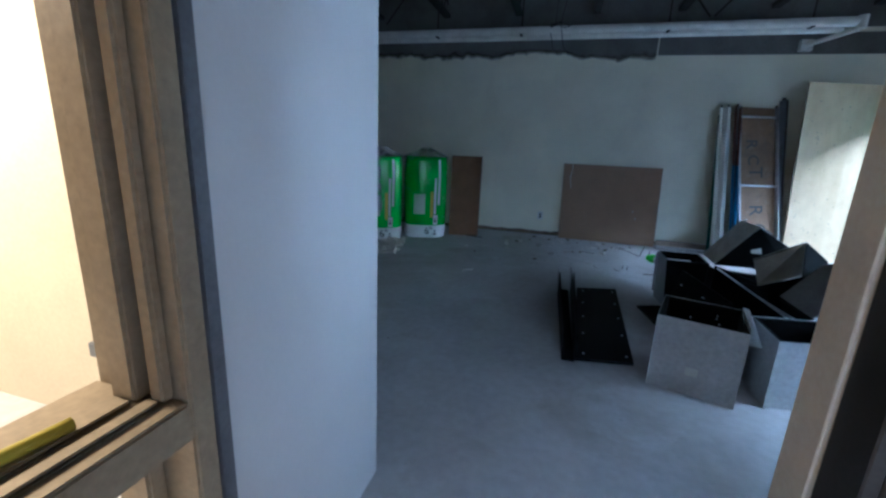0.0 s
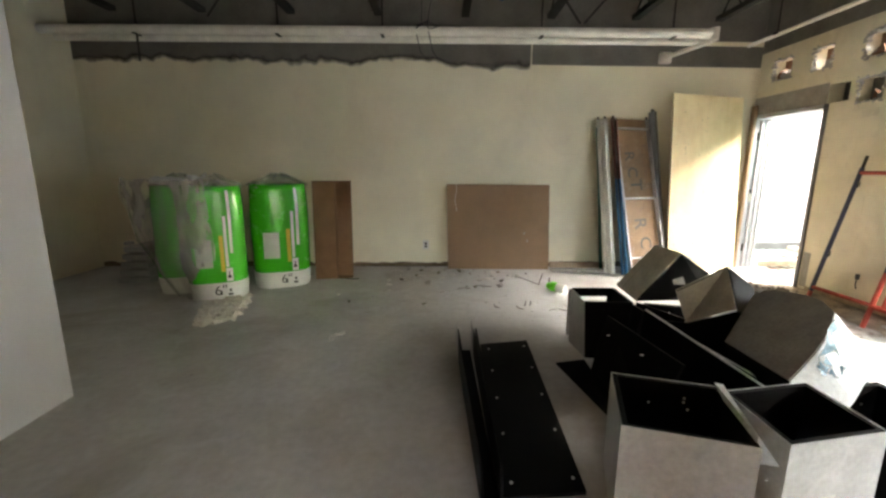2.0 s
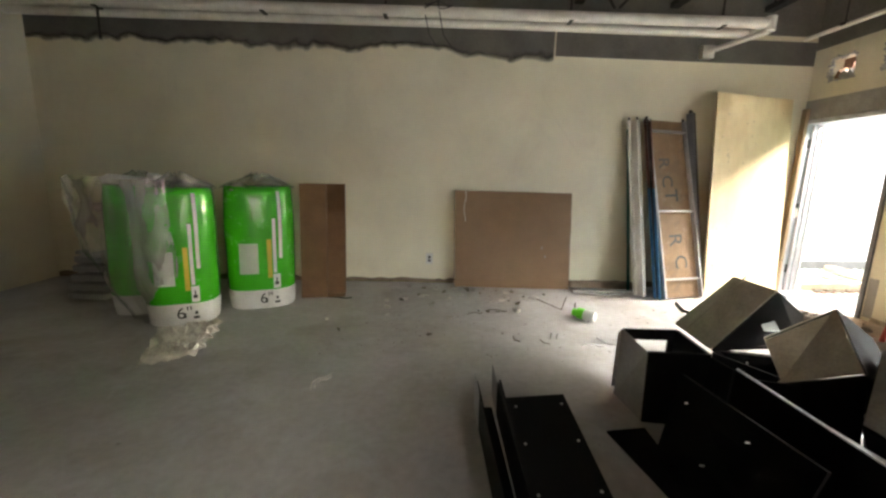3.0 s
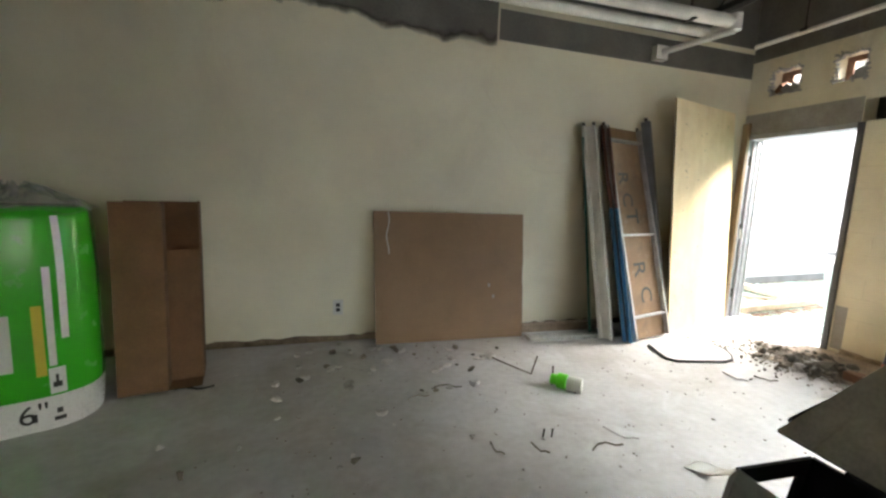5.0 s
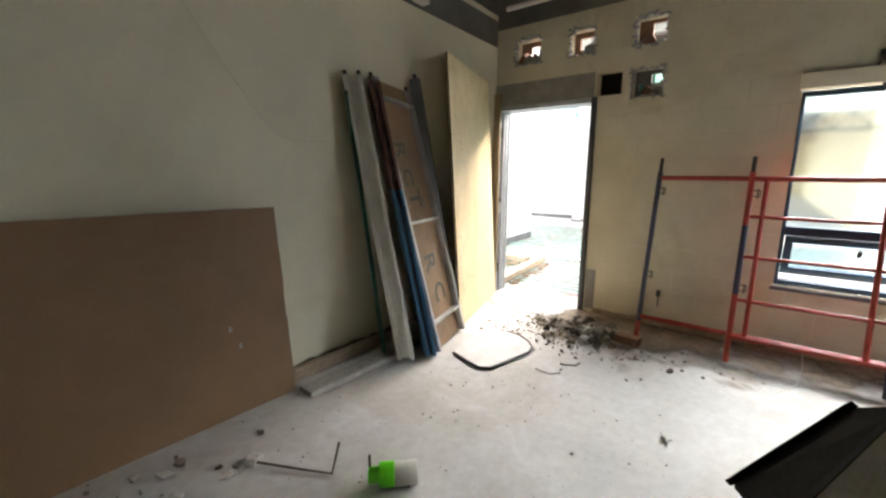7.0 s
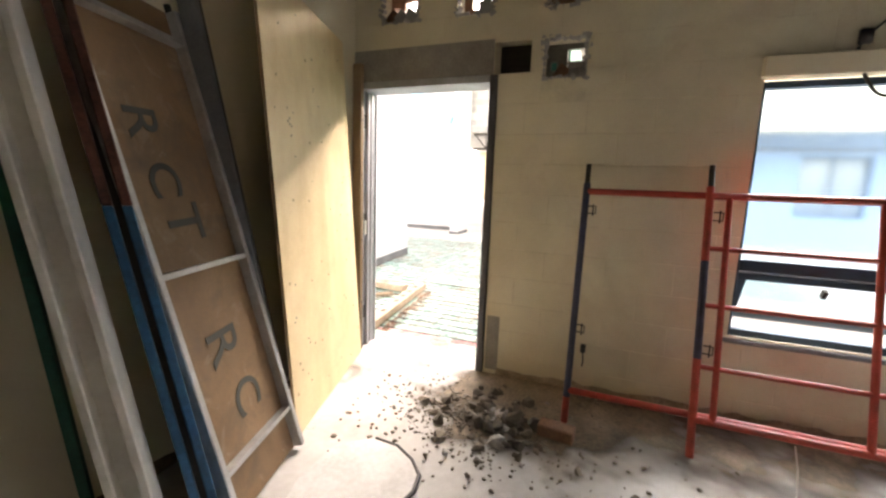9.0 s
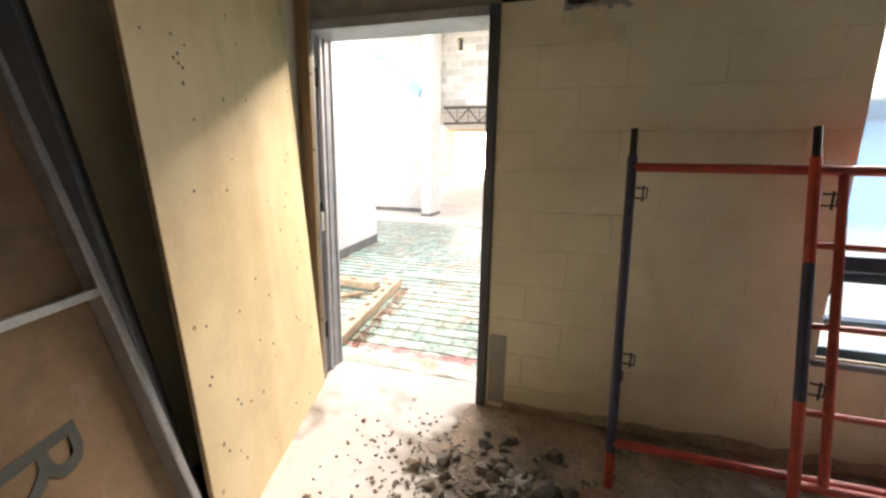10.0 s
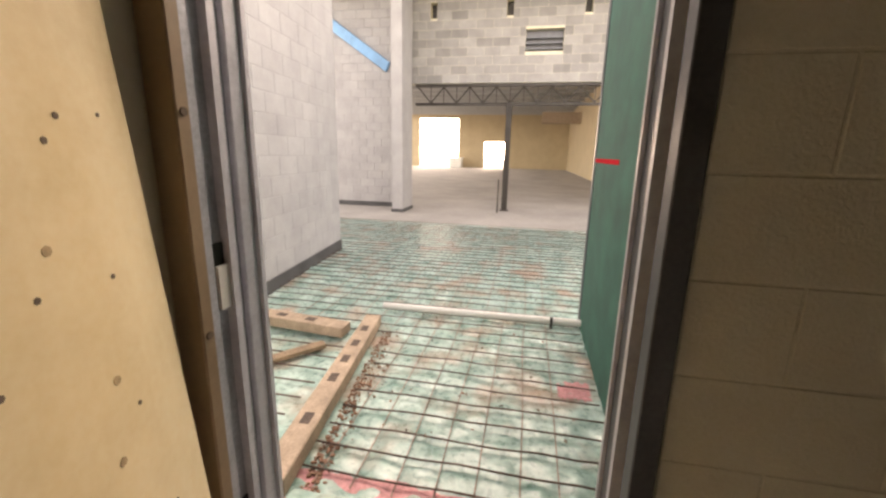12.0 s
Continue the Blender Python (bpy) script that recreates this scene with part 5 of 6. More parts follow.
for x, y, s in ((0.33, 7.70, 0.05), (0.58, 7.81, 0.04), (0.76, 7.50, 0.05), (0.95, 7.37, 0.07), (1.10, 7.56, 0.05), (0.29, 7.16, 0.045), (0.63, 7.04, 0.05), (0.16, 6.89, 0.045), (0.02, 6.40, 0.03), (-0.19, 6.22, 0.035), (0.54, 6.13, 0.02), (0.63, 6.16, 0.035), (1.59, 7.09, 0.05), (1.82, 7.31, 0.06), (1.52, 6.85, 0.05), (1.22, 6.82, 0.03), (0.87, 6.46, 0.014), (1.17, 6.18, 0.018), (1.12, 6.84, 0.02), (0.45, 7.0, 0.02), (0.8, 7.2, 0.025), (0.66, 7.62, 0.035), (0.86, 7.66, 0.04), (1.2, 7.4, 0.02), (-0.37, 6.49, 0.03), (0.62, 6.20, 0.025), (1.69, 6.14, 0.014), (1.40, 6.06, 0.016), (3.33, 5.74, 0.03), (3.9, 6.1, 0.016), (2.9, 6.1, 0.014), (3.4, 6.6, 0.015), (2.7, 5.85, 0.012), (3.76, 6.53, 0.02)):
    pale = rng.random() < 0.68
    chunk((x, y, 0), s, PLASTER_BIT if pale else RUBBLE, "plaster_scrap" if pale else "rubble_chunk", "white plaster scrap lying on the concrete floor" if pale else "grey rubble chunk lying on the concrete floor", "debris", "scraps on the floor", rng.uniform(0.3, 0.7))
for x, y, a, ln in ((1.2, 6.85, 0.2, 0.22), (1.0, 6.72, 0.5, 0.16), (1.66, 6.01, 2.4, 0.12), (1.91, 5.98, 0.3, 0.2), (2.25, 6.02, 2.6, 0.2), (1.41, 6.05, 2.2, 0.12), (-0.12, 5.19, 1.5, 0.22), (-0.10, 5.21, 1.4, 0.16), (0.5, 7.3, 0.7, 0.1), (3.7, 6.5, 2.2, 0.18), (3.95, 6.45, 2.7, 0.16)):
    pts = [(x + math.cos(a + 0.3 * math.sin(i)) * ln * i / 5, y + math.sin(a + 0.3 * math.sin(i)) * ln * i / 5, 0.006 + 0.006 * (i % 2)) for i in range(6)]
    strip(pts, 0.005, rng.choice([RUBBLE, PLASTER_BIT, BLACK_PLASTIC]), "wire_scrap", "thin scrap of wire lying on the floor", "wire")
for i in range(34):
    x, y, s = rng.uniform(0.1, 2.0), 7.7 - abs(rng.gauss(0, 0.45)), rng.uniform(0.015, 0.05)
    bm = bmesh.new()
    n = rng.randint(4, 6)
    ring = [(s * rng.uniform(0.6, 1.2) * math.cos(6.283 * k / n), s * rng.uniform(0.5, 1.0) * math.sin(6.283 * k / n)) for k in range(n)]
    top = [bm.verts.new((px, py, 0.006 + rng.uniform(0, 0.4 * s))) for px, py in ring]
    low = [bm.verts.new((px, py, 0.0)) for px, py in ring]
    bm.faces.new(top)
    bm.faces.new(low)
    for k in range(n):
        bm.faces.new([low[k], low[(k + 1) % n], top[(k + 1) % n], top[k]])
    pale = rng.random() < 0.75
    whole("plaster_flake", bm, PLASTER_BIT if pale else RUBBLE, "thin broken plaster flake lying on the concrete floor", "debris", "scraps on the floor", m=Matrix.Translation((x, max(5.9, y), 0)) @ Matrix.Rotation(rng.uniform(0, 6), 4, "Z"))
strip([(1.82, 7.29, 0.02), (1.95, 7.05, 0.015), (2.02, 6.93, 0.012), (2.06, 6.92, 0.16)], 0.006, RUST, "bent_tie", "bent rusty tie standing up from the floor", "wire")
strip([(2.10, 6.75, 0.0), (2.10, 6.75, 0.15)], 0.006, RUST, "floor_pin", "rusty pin standing up from the floor", "pin")
strip([(2.20, 6.60, 0.0), (2.21, 6.60, 0.10)], 0.006, RUST, "floor_pin", "rusty pin standing up from the floor", "pin")
for x, y in ((1.70, 6.16), (1.75, 6.15)):
    strip([(x, y, 0), (x + 0.006, y, 0.05)], 0.005, DARK_STEEL, "floor_pin", "short dark pin standing up from the floor", "pin")
bottle = thing("spray_can", (2.16, 6.66, 0), "lime green and white marking can lying on the floor", "spray can")
LIME = material("lime_green_plastic", (0.12, 0.75, 0.02), 0.35, vary=0.08)
for nm, a, b, r, mt in (("green_body", (2.12, 6.71, 0.056), (2.17, 6.66, 0.056), 0.056, LIME), ("white_body", (2.17, 6.66, 0.054), (2.25, 6.59, 0.054), 0.054, WHITE_PLASTIC), ("cap", (2.085, 6.745, 0.056), (2.12, 6.71, 0.056), 0.038, LIME)):
    bm = bmesh.new()
    rod(bm, a, b, r, 16)
    bevel(bm, 0.004)
    part(nm, bm, mt, bottle)
bm = bmesh.new()
slab(bm, (2.30, 5.75, 0.004), (0.06, -0.10, 0.01), (0.10, 0.0, 0.02), (0, 0, 1), 0.003)
slab(bm, (2.36, 5.65, 0.014), (0.05, -0.07, 0.05), (0.10, 0.0, 0.02), (0, 0, 1), 0.003)
whole("paper_scrap", bm, WHITE_PLASTIC, "creased white paper lying on the floor", "paper")
panel = thing("floor_panel", (3.8, 7.1, 0), "pale rounded panel with a black rubber edge, lying on the floor", "panel")
outline = [(3.47, 7.30), (3.41, 7.12), (3.38, 7.0), (3.43, 6.93), (3.56, 6.90), (3.72, 6.87), (3.86, 6.84), (3.97, 6.86), (4.06, 6.94), (4.13, 7.06), (4.14, 7.20), (4.02, 7.36), (3.74, 7.38)]
bm = bmesh.new()
low = [bm.verts.new((x, y, 0.0)) for x, y in outline]
top = [bm.verts.new((x, y, 0.018)) for x, y in outline]
bm.faces.new(low)
bm.faces.new(top)
for k in range(len(outline)):
    j = (k + 1) % len(outline)
    bm.faces.new([low[k], low[j], top[j], top[k]])
part("board", bm, material("dusty_panel_face", (0.60, 0.595, 0.59), 0.7, vary=0.12, scale=4, fine=40), panel)
bm = bmesh.new()
tube_path(bm, [(x, y, 0.012) for x, y in outline[:11]], 0.012, 8)
part("rubber_edge", bm, BLACK_PLASTIC, panel, "black rubber edge", smooth=True)
# rubble below the doorway
for i in range(215):
    a, r = rng.uniform(0, 6.283), abs(rng.gauss(0, 1))
    x, y = 4.60 + 0.30 * r * math.cos(a), 6.68 + 0.34 * r * math.sin(a)
    if x > 5.19 or x < 3.9 or y > 7.12 or (4.5 < x < 4.7 and 6.15 < y < 6.4):
        continue
    s = min(0.07, 0.012 + 0.024 * rng.random() ** 2 + (0.045 * rng.random() if r < 1.3 and rng.random() < 0.45 else 0))
    chunk((x, y, 0.02 * max(0, 1 - r) * rng.random()), s, RUBBLE if rng.random() < 0.88 else PLASTER_BIT, "rubble_chunk", "grey broken concrete chunk in the heap by the doorway", "rubble", "rubble by the doorway", rng.uniform(0.5, 0.9))
for i in range(26):
    x, y = rng.uniform(4.2, 5.15), rng.uniform(5.3, 6.6)
    chunk((x, y, 0), rng.uniform(0.006, 0.018), RUBBLE, "rubble_chunk", "small grey chunk scattered along the block wall", "rubble", "rubble by the doorway", 0.6)
for i in range(34):
    x, y = rng.uniform(4.05, 4.95), rng.uniform(6.95, 7.75)
    if y > 7.56 + (x - 3.98) * 0.27:
        continue
    chunk((x, y, 0), rng.uniform(0.006, 0.022), RUBBLE if i % 3 else BRICK_RED, "rubble_chunk", "small chip lying in front of the plywood", "rubble", "rubble by the doorway", 0.5)
bm = bmesh.new()
rows = []
for j in range(101):
    row = []
    for i in range(31):
        x, y = 3.75 + 1.47 * i / 30, 2.6 + 5.42 * j / 100
        d = ((x - 4.85) / 0.45) ** 2 + ((y - 6.55) / 0.55) ** 2
        edge = 0.013 * math.exp(-((XR - x) / 1.28) ** 2) * (1 if y < 6.8 else max(0.62, 1 - (y - 6.8) * 1.6))
        row.append(bm.verts.new((x, y, max(-0.004, 0.015 * math.exp(-d * 1.5) + edge - 0.008 + 0.005 * noise.noise((x * 3, y * 3, 1)) + 0.003 * noise.noise((x * 9, y * 9, 1)) + 0.002 * noise.noise((x * 25, y * 25, 1))))))
    rows.append(row)
for p, q in zip(rows, rows[1:]):
    for i in range(30):
        bm.faces.new([p[i], p[i + 1], q[i + 1], q[i]])
GRIT = material("grey_brown_grit", (0.27, 0.215, 0.16), 0.95, vary=0.3, scale=4, fine=50, bump=0.5)
gn, gl = GRIT.node_tree.nodes, GRIT.node_tree.links
g_geo, g_xyz, g_map = gn.new("ShaderNodeNewGeometry"), gn.new("ShaderNodeSeparateXYZ"), gn.new("ShaderNodeMapRange")
gl.new(g_geo.outputs["Position"], g_xyz.inputs[0])     # the film of dust thins out with its depth
gl.new(g_xyz.outputs["Z"], g_map.inputs["Value"])
g_map.inputs["From Min"].default_value, g_map.inputs["From Max"].default_value = 0.0003, 0.007
gl.new(g_map.outputs[0], gn["Principled BSDF"].inputs["Alpha"])
whole("rubble_dust", bm, GRIT, "brown dust and grit along the block wall", "dust", kind="stuff", smooth=True)
# grains too small to count
rng = random.Random(77)
bm = bmesh.new()
for i in range(1100):
    r, a = abs(rng.gauss(0, 1)), rng.uniform(0, 6.283)
    x, y, s = 4.6 + 0.33 * r * math.cos(a), 6.75 + 0.42 * r * math.sin(a), rng.uniform(0.003, 0.009)
    if x < 5.2 and y < 7.55:
        box(bm, -s, -s * 0.7, 0, s, s * 0.7, s, Matrix.Translation((x, y, 0.002 + 0.012 * math.exp(-r * r))) @ Matrix.Rotation(a * 3, 4, "Z"))
for i in range(260):
    x, y, s = rng.uniform(-0.3, 3.6), rng.uniform(5.7, 7.75), rng.uniform(0.002, 0.007)
    if y > 7.5 and x > 3.0:
        continue
    box(bm, -s, -s * 0.6, 0, s, s * 0.6, s * 0.7, Matrix.Translation((x, y, 0.0)) @ Matrix.Rotation(rng.uniform(0, 3), 4, "Z"))
whole("grit", bm, RUBBLE, "scattered grit on the dusty concrete floor", "grit", kind="stuff")

# ---- the hall beyond the doorway ----
bm = bmesh.new()
bmesh.ops.create_grid(bm, x_segments=2, y_segments=2, size=150, matrix=Matrix.Translation((0, 0, -0.30)))
whole("ground", bm, GROUND_MAT, "bare packed ground round the building", "ground", kind="structure")
bm = bmesh.new()
box(bm, 5.472, -3.0, -0.29, 12.7, 14.0, -0.075)
whole("hall_base", bm, HALL_FLOOR, "pale concrete base below the insulation", "floor", kind="structure")
bm = bmesh.new()
box(bm, 12.7, -3.0, -0.29, 52, 26, -0.02)
whole("hall_slab", bm, HALL_FLOOR, "pale dusty concrete slab", "floor", kind="structure")


def foil_material():
    m = material("green_insulation_sheet", (0.17, 0.36, 0.30), 0.3, vary=0.2, scale=5, fine=22, bump=0.6, tint=(0.40, 0.52, 0.47))
    n, l = m.node_tree.nodes, m.node_tree.links
    b = n["Principled BSDF"]
    old = b.inputs["Base Color"].links[0].from_socket
    geo = n.new("ShaderNodeNewGeometry")
    no = n.new("ShaderNodeTexNoise")
    no.inputs["Scale"].default_value, no.inputs["Detail"].default_value = 2.6, 8
    l.new(geo.outputs["Position"], no.inputs["Vector"])
    cr = n.new("ShaderNodeValToRGB")
    cr.color_ramp.elements[0].position, cr.color_ramp.elements[1].position = 0.50, 0.70
    cr.color_ramp.elements[0].color, cr.color_ramp.elements[1].color = (0, 0, 0, 1), (1, 1, 1, 1)
    l.new(no.outputs["Fac"], cr.inputs["Fac"])
    mx = n.new("ShaderNodeMix")
    mx.data_type = "RGBA"
    l.new(cr.outputs[0], mx.inputs["Factor"])
    l.new(old, mx.inputs[6])
    mx.inputs[7].default_value = (0.38, 0.29, 0.22, 1)
    l.new(mx.outputs[2], b.inputs["Base Color"])
    return m


FOIL = foil_material()
bm = bmesh.new()
rows = []
nx, ny = 190, 110
for j in range(ny + 1):
    row = []
    for i in range(nx + 1):
        x, y = 5.61 + 4.0 * i / nx, 5.9 + 4.1 * j / ny
        cx, cy = (x - 6.0) / 0.165, (y - 6.99) / 0.18
        pillow = abs(math.sin(math.pi * cx)) ** 0.5 * abs(math.sin(math.pi * cy)) ** 0.5
        z = -0.055 + 0.022 * pillow * (0.5 + 0.8 * abs(noise.noise((x * 1.7, y * 1.7, 0)))) + 0.014 * noise.noise((x * 9, y * 9, 4)) + 0.011 * abs(noise.noise((x * 19 + y * 4, y * 15, 7)))
        row.append(bm.verts.new((x, y, z)))
    rows.append(row)
for p, q in zip(rows, rows[1:]):
    for i in range(nx):
        bm.faces.new([p[i], p[i + 1], q[i + 1], q[i]])
whole("insulation_sheet", bm, FOIL, "pale green bubbled insulation sheet below the steel mesh", "insulation", smooth=True)
bm = bmesh.new()
rows = []
for j in range(31):
    row = []
    for i in range(31):
        x, y = 9.61 + 3.1 * i / 30, 3.0 + 10.0 * j / 30
        row.append(bm.verts.new((x, y, -0.05 + 0.012 * noise.noise((x * 4, y * 4, 4)))))
    rows.append(row)
for p, q in zip(rows, rows[1:]):
    for i in range(30):
        bm.faces.new([p[i], p[i + 1], q[i + 1], q[i]])
whole("insulation_sheet", bm, FOIL, "pale green insulation sheet dusty towards the slab", "insulation", smooth=True)
for k, (x0, x1, y0, y1) in enumerate(((5.62, 5.86, 6.75, 8.2), (6.72, 6.92, 6.75, 6.95))):
    bm = bmesh.new()
    rows = []
    rng = random.Random(40 + k)
    for i in range(25):
        y = y0 + (y1 - y0) * i / 24
        rows.append([bm.verts.new((x + rng.uniform(-0.02, 0.02) + 0.10 * (1 - i / 24) * 0, y, -0.040 + 0.012 * noise.noise((x * 9, y * 9, 0)))) for x in (x0, (x0 + x1) / 2, x1)])
    for p, q in zip(rows, rows[1:]):
        for i in range(2):
            bm.faces.new([p[i], p[i + 1], q[i + 1], q[i]])
    whole("pink_marking", bm, PINK_MARK, "pink sprayed marking along the sheet's edge", "marking", kind="stuff", smooth=True)

PALE_RUST = material("dusty_rusty_bar", (0.36, 0.27, 0.22), 0.9, 0.05, vary=0.3, scale=12)
mesh_thing = thing("steel_mesh", (8, 8, -0.02), "rusty steel reinforcing mesh laid over the insulation", "reinforcing mesh")
rng = random.Random(51)
for i in range(41):
    x = 5.84 + 0.1645 * i
    bm = bmesh.new()
    n = 8
    y0, y1 = (6.72 if x < 7.9 else 3.0), (8.18 if x < 7.2 else min(9.5 + (x - 5.3) * 0.092, 9.95) if x < 10 else 12.6)
    pts = [(x + rng.uniform(-0.008, 0.008), y0 + (y1 - y0) * k / n, -0.022 + rng.uniform(-0.004, 0.006)) for k in range(n + 1)]
    tube_path(bm, pts, 0.0055, 5)
    part("cross_bar", bm, RUST, mesh_thing)
    if x < 7.1:
        bm = bmesh.new()
        tube_path(bm, [(x, 8.45, -0.02), (x, 9.3, -0.024)], 0.006, 5)
        part("cross_bar", bm, RUST, mesh_thing)
for i in range(17):
    y = 6.99 + 0.18 * i
    bm = bmesh.new()
    x0, x1 = 5.78, 12.6
    if y > 8.2:
        x0 = 7.45 if y < 9.3 else 9.0
    tube_path(bm, [(x0 + (x1 - x0) * k / 9, y + rng.uniform(-0.008, 0.008), -0.030) for k in range(10)], 0.0035, 5)
    part("long_bar", bm, PALE_RUST, mesh_thing)

# timbers on the mesh
DARK_STAMP = material("dark_stamp_ink", (0.09, 0.065, 0.05), 0.85, vary=0.3, scale=30)


def timber(o, u, v, h, label, marks):
    d = thing("timber", o, label, "timber", "timbers on the mesh")
    bm = bmesh.new()
    slab(bm, o, u, v, (0, 0, 1), h)
    bevel(bm, 0.006)
    part("beam", bm, OLD_TIMBER, d)
    for f in marks:
        bm = bmesh.new()
        slab(bm, Vector(o) + Vector(u) * f + Vector(v) * 0.3 + Vector((0, 0, h + 0.0005)), Vector(u).normalized() * 0.09, Vector(v) * 0.4, (0, 0, 1), 0.002)
        part("stain", bm, DARK_STAMP, d, "dark stain")
    return d


timber((5.66, 8.13, -0.02), (1.78, 0.22, 0), (-0.012, 0.13, 0), 0.09, "dusty brown timber lying on the steel mesh", (0.2, 0.42, 0.55, 0.68, 0.82))
timber((7.12, 8.56, -0.02), (0.10, 0.92, 0), (0.15, -0.012, 0), 0.085, "dusty brown timber lying across the first", (0.3, 0.6))
bm = bmesh.new()
slab(bm, (6.95, 8.60, -0.02), (-0.35, 0.28, 0.0), (0.05, 0.06, 0.0), (0, 0, 1), 0.03)
whole("timber_offcut", bm, PLANK_WOOD, "dark broken timber offcut by the beams", "timber")
bm = bmesh.new()
rod(bm, (7.81, 8.46, 0.01), (7.83, 6.70, 0.01), 0.03, 10)
whole("white_tube", bm, WHITE_PLASTIC, "white tube lying across the steel mesh", "tube")
bm = bmesh.new()
rod(bm, (7.72, 6.95, -0.02), (7.72, 6.95, 0.08), 0.012, 8)
whole("stub_pipe", bm, DARK_STEEL, "short dark pipe stub in the floor", "pipe")
rng = random.Random(61)
for i in range(60):
    x, y = rng.uniform(5.9, 9.0), rng.uniform(6.8, 8.1)
    chunk((x, y, -0.03), rng.uniform(0.006, 0.016), RUBBLE if i % 3 else BRICK_RED, "stone_chip", "small chip lying on the insulation sheet", "stone chip", "chips on the insulation", 0.6)

# brown crumbs swept along the first timber, too many to count
rng = random.Random(91)
bm = bmesh.new()
for i in range(420):
    u = rng.random() ** 1.4
    x, y, q = 5.68 + 1.7 * u, 8.10 + 0.21 * u - abs(rng.gauss(0, 0.055)), rng.uniform(0.003, 0.010)
    box(bm, -q, -q * 0.7, 0, q, q * 0.7, q, Matrix.Translation((x, y, -0.035)) @ Matrix.Rotation(rng.uniform(0, 3), 4, "Z"))
whole("brown_crumbs", bm, BRICK_RED, "red-brown crumbs strewn along the timber's foot", "crumbs", kind="stuff")

# torn flap of the sheet over the sill
bm = bmesh.new()
rows = []
for j in range(9):
    row = []
    for i in range(29):
        y = 6.80 + 1.32 * i / 28
        x = 5.72 - (0.20 + 0.05 * noise.noise((y * 3, 1, 4)) + 0.02 * noise.noise((y * 13, 1, 4))) * j / 8
        row.append(bm.verts.new((x, y, -0.022 + 0.022 * math.sin(math.pi * j / 8) * (0.6 + noise.noise((y * 6, 2, 9))) + 0.006 * noise.noise((x * 30, y * 20, 3)))))
    rows.append(row)
for p, q in zip(rows, rows[1:]):
    for i in range(28):
        bm.faces.new([p[i], p[i + 1], q[i + 1], q[i]])
whole("sheet_flap", bm, FOIL, "torn green sheet edge crumpled along the sill", "insulation", smooth=True)

# walls of the hall
WA = math.atan2(9.93 - 9.72, 10.0 - 7.727)
hall_wall_m = Matrix.Translation((5.3, 9.495, 0)) @ Matrix.Rotation(WA, 4, "Z")


def turned_blocks(parent, m, length, z0, z1, mat):
    row, z = 0, z0
    while z < z1 - 0.02:
        u = -(0.203 if row % 2 else 0)
        while u < length - 0.03:
            a, b = max(u, 0), min(u + 0.406, length)
            w = round(b - a - 0.005, 3)
            key = ("t", w, mat.name)
            if key not in BLOCKS:
                bm = bmesh.new()
                box(bm, -w / 2, 0, -0.0976, w / 2, 0.012, 0.0976)
                bevel(bm, 0.003)
                BLOCKS[key] = mesh_of("block", bm, mat)
            ob = new("block", BLOCKS[key])
            ob.matrix_basis = m @ Matrix.Translation(((a + b) / 2, 0, z + 0.1016))
            ob.parent = parent
            ob.matrix_parent_inverse = wm(parent).inverted()
            u += 0.406
        z += 0.2032
        row += 1


bm = bmesh.new()
box(bm, 0, 0.002, -0.06, 4.74, 0.25, 5.6, hall_wall_m)
hall_wall = whole("hall_wall_1", bm, HALL_BLOCK, "pale grey block wall of the hall", "wall", kind="structure")
turned_blocks(hall_wall, hall_wall_m, 4.74, 0.12, 4.4, HALL_BLOCK)
bm = bmesh.new()
box(bm, 0, -0.012, -0.06, 4.752, -0.0005, 0.10, hall_wall_m)
whole("damp_course_1", bm, HALL_BASE, "black coated strip at the foot of the block wall", "skirting", kind="structure")
bm = bmesh.new()
box(bm, 9.4, 10.2, -0.06, 9.6, 14.0, 5.6)
whole("hall_wall_2", bm, HALL_BLOCK, "pale block return wall", "wall", kind="structure")
bm = bmesh.new()
box(bm, 14.85, 10.35, -0.06, 15.1, 14.0, 5.6)
recess = whole("hall_wall_3", bm, HALL_BLOCK, "pale grey block wall in the recess", "wall", kind="structure")
blocks(recess, "x", 14.83, 1, 10.40, 13.2, 0.1, 5.6, HALL_BLOCK, depth=0.019)
bm = bmesh.new()
box(bm, 14.82, 10.4, -0.05, 14.829, 13.2, 0.098)
whole("damp_course_2", bm, HALL_BASE, "black coated strip at the foot of the recess", "skirting", kind="structure")
bm = bmesh.new()
box(bm, 13.9, 10.16, -0.06, 14.75, 10.42, 5.6)
bevel(bm, 0.01)
whole("pillar", bm, HALL_BLOCK, "pale concrete pillar at the hall's opening", "pillar", kind="structure")
bm = bmesh.new()
box(bm, 13.885, 10.145, -0.06, 14.765, 10.435, 0.06)
whole("pillar_base", bm, HALL_BASE, "dark coated foot of the pillar", "pillar", kind="structure")
bm = bmesh.new()
slab(bm, (14.70, 12.6, 4.55), (0.05, -1.75, -1.22), (0, -0.10, 0.22), (1, 0, 0), 0.12)
bevel(bm, 0.01)
whole("blue_beam", bm, BLUE_STEEL, "light blue sloping steel beam on the recess wall", "beam")
VENT = (6.63, 7.49, 3.76, 4.25)
SLOTS = [(9.62, 9.78, 4.55, 4.9), (7.80, 7.96, 4.55, 4.9), (6.05, 6.21, 4.55, 4.9)]
bulkhead = whole("hall_wall_4", wall_mesh("x", 15.003, 15.25, -3, 10.3, 3.08, 5.6, [VENT, *SLOTS]), MORTAR, "mottled grey block wall above the steel truss", "wall", kind="structure")
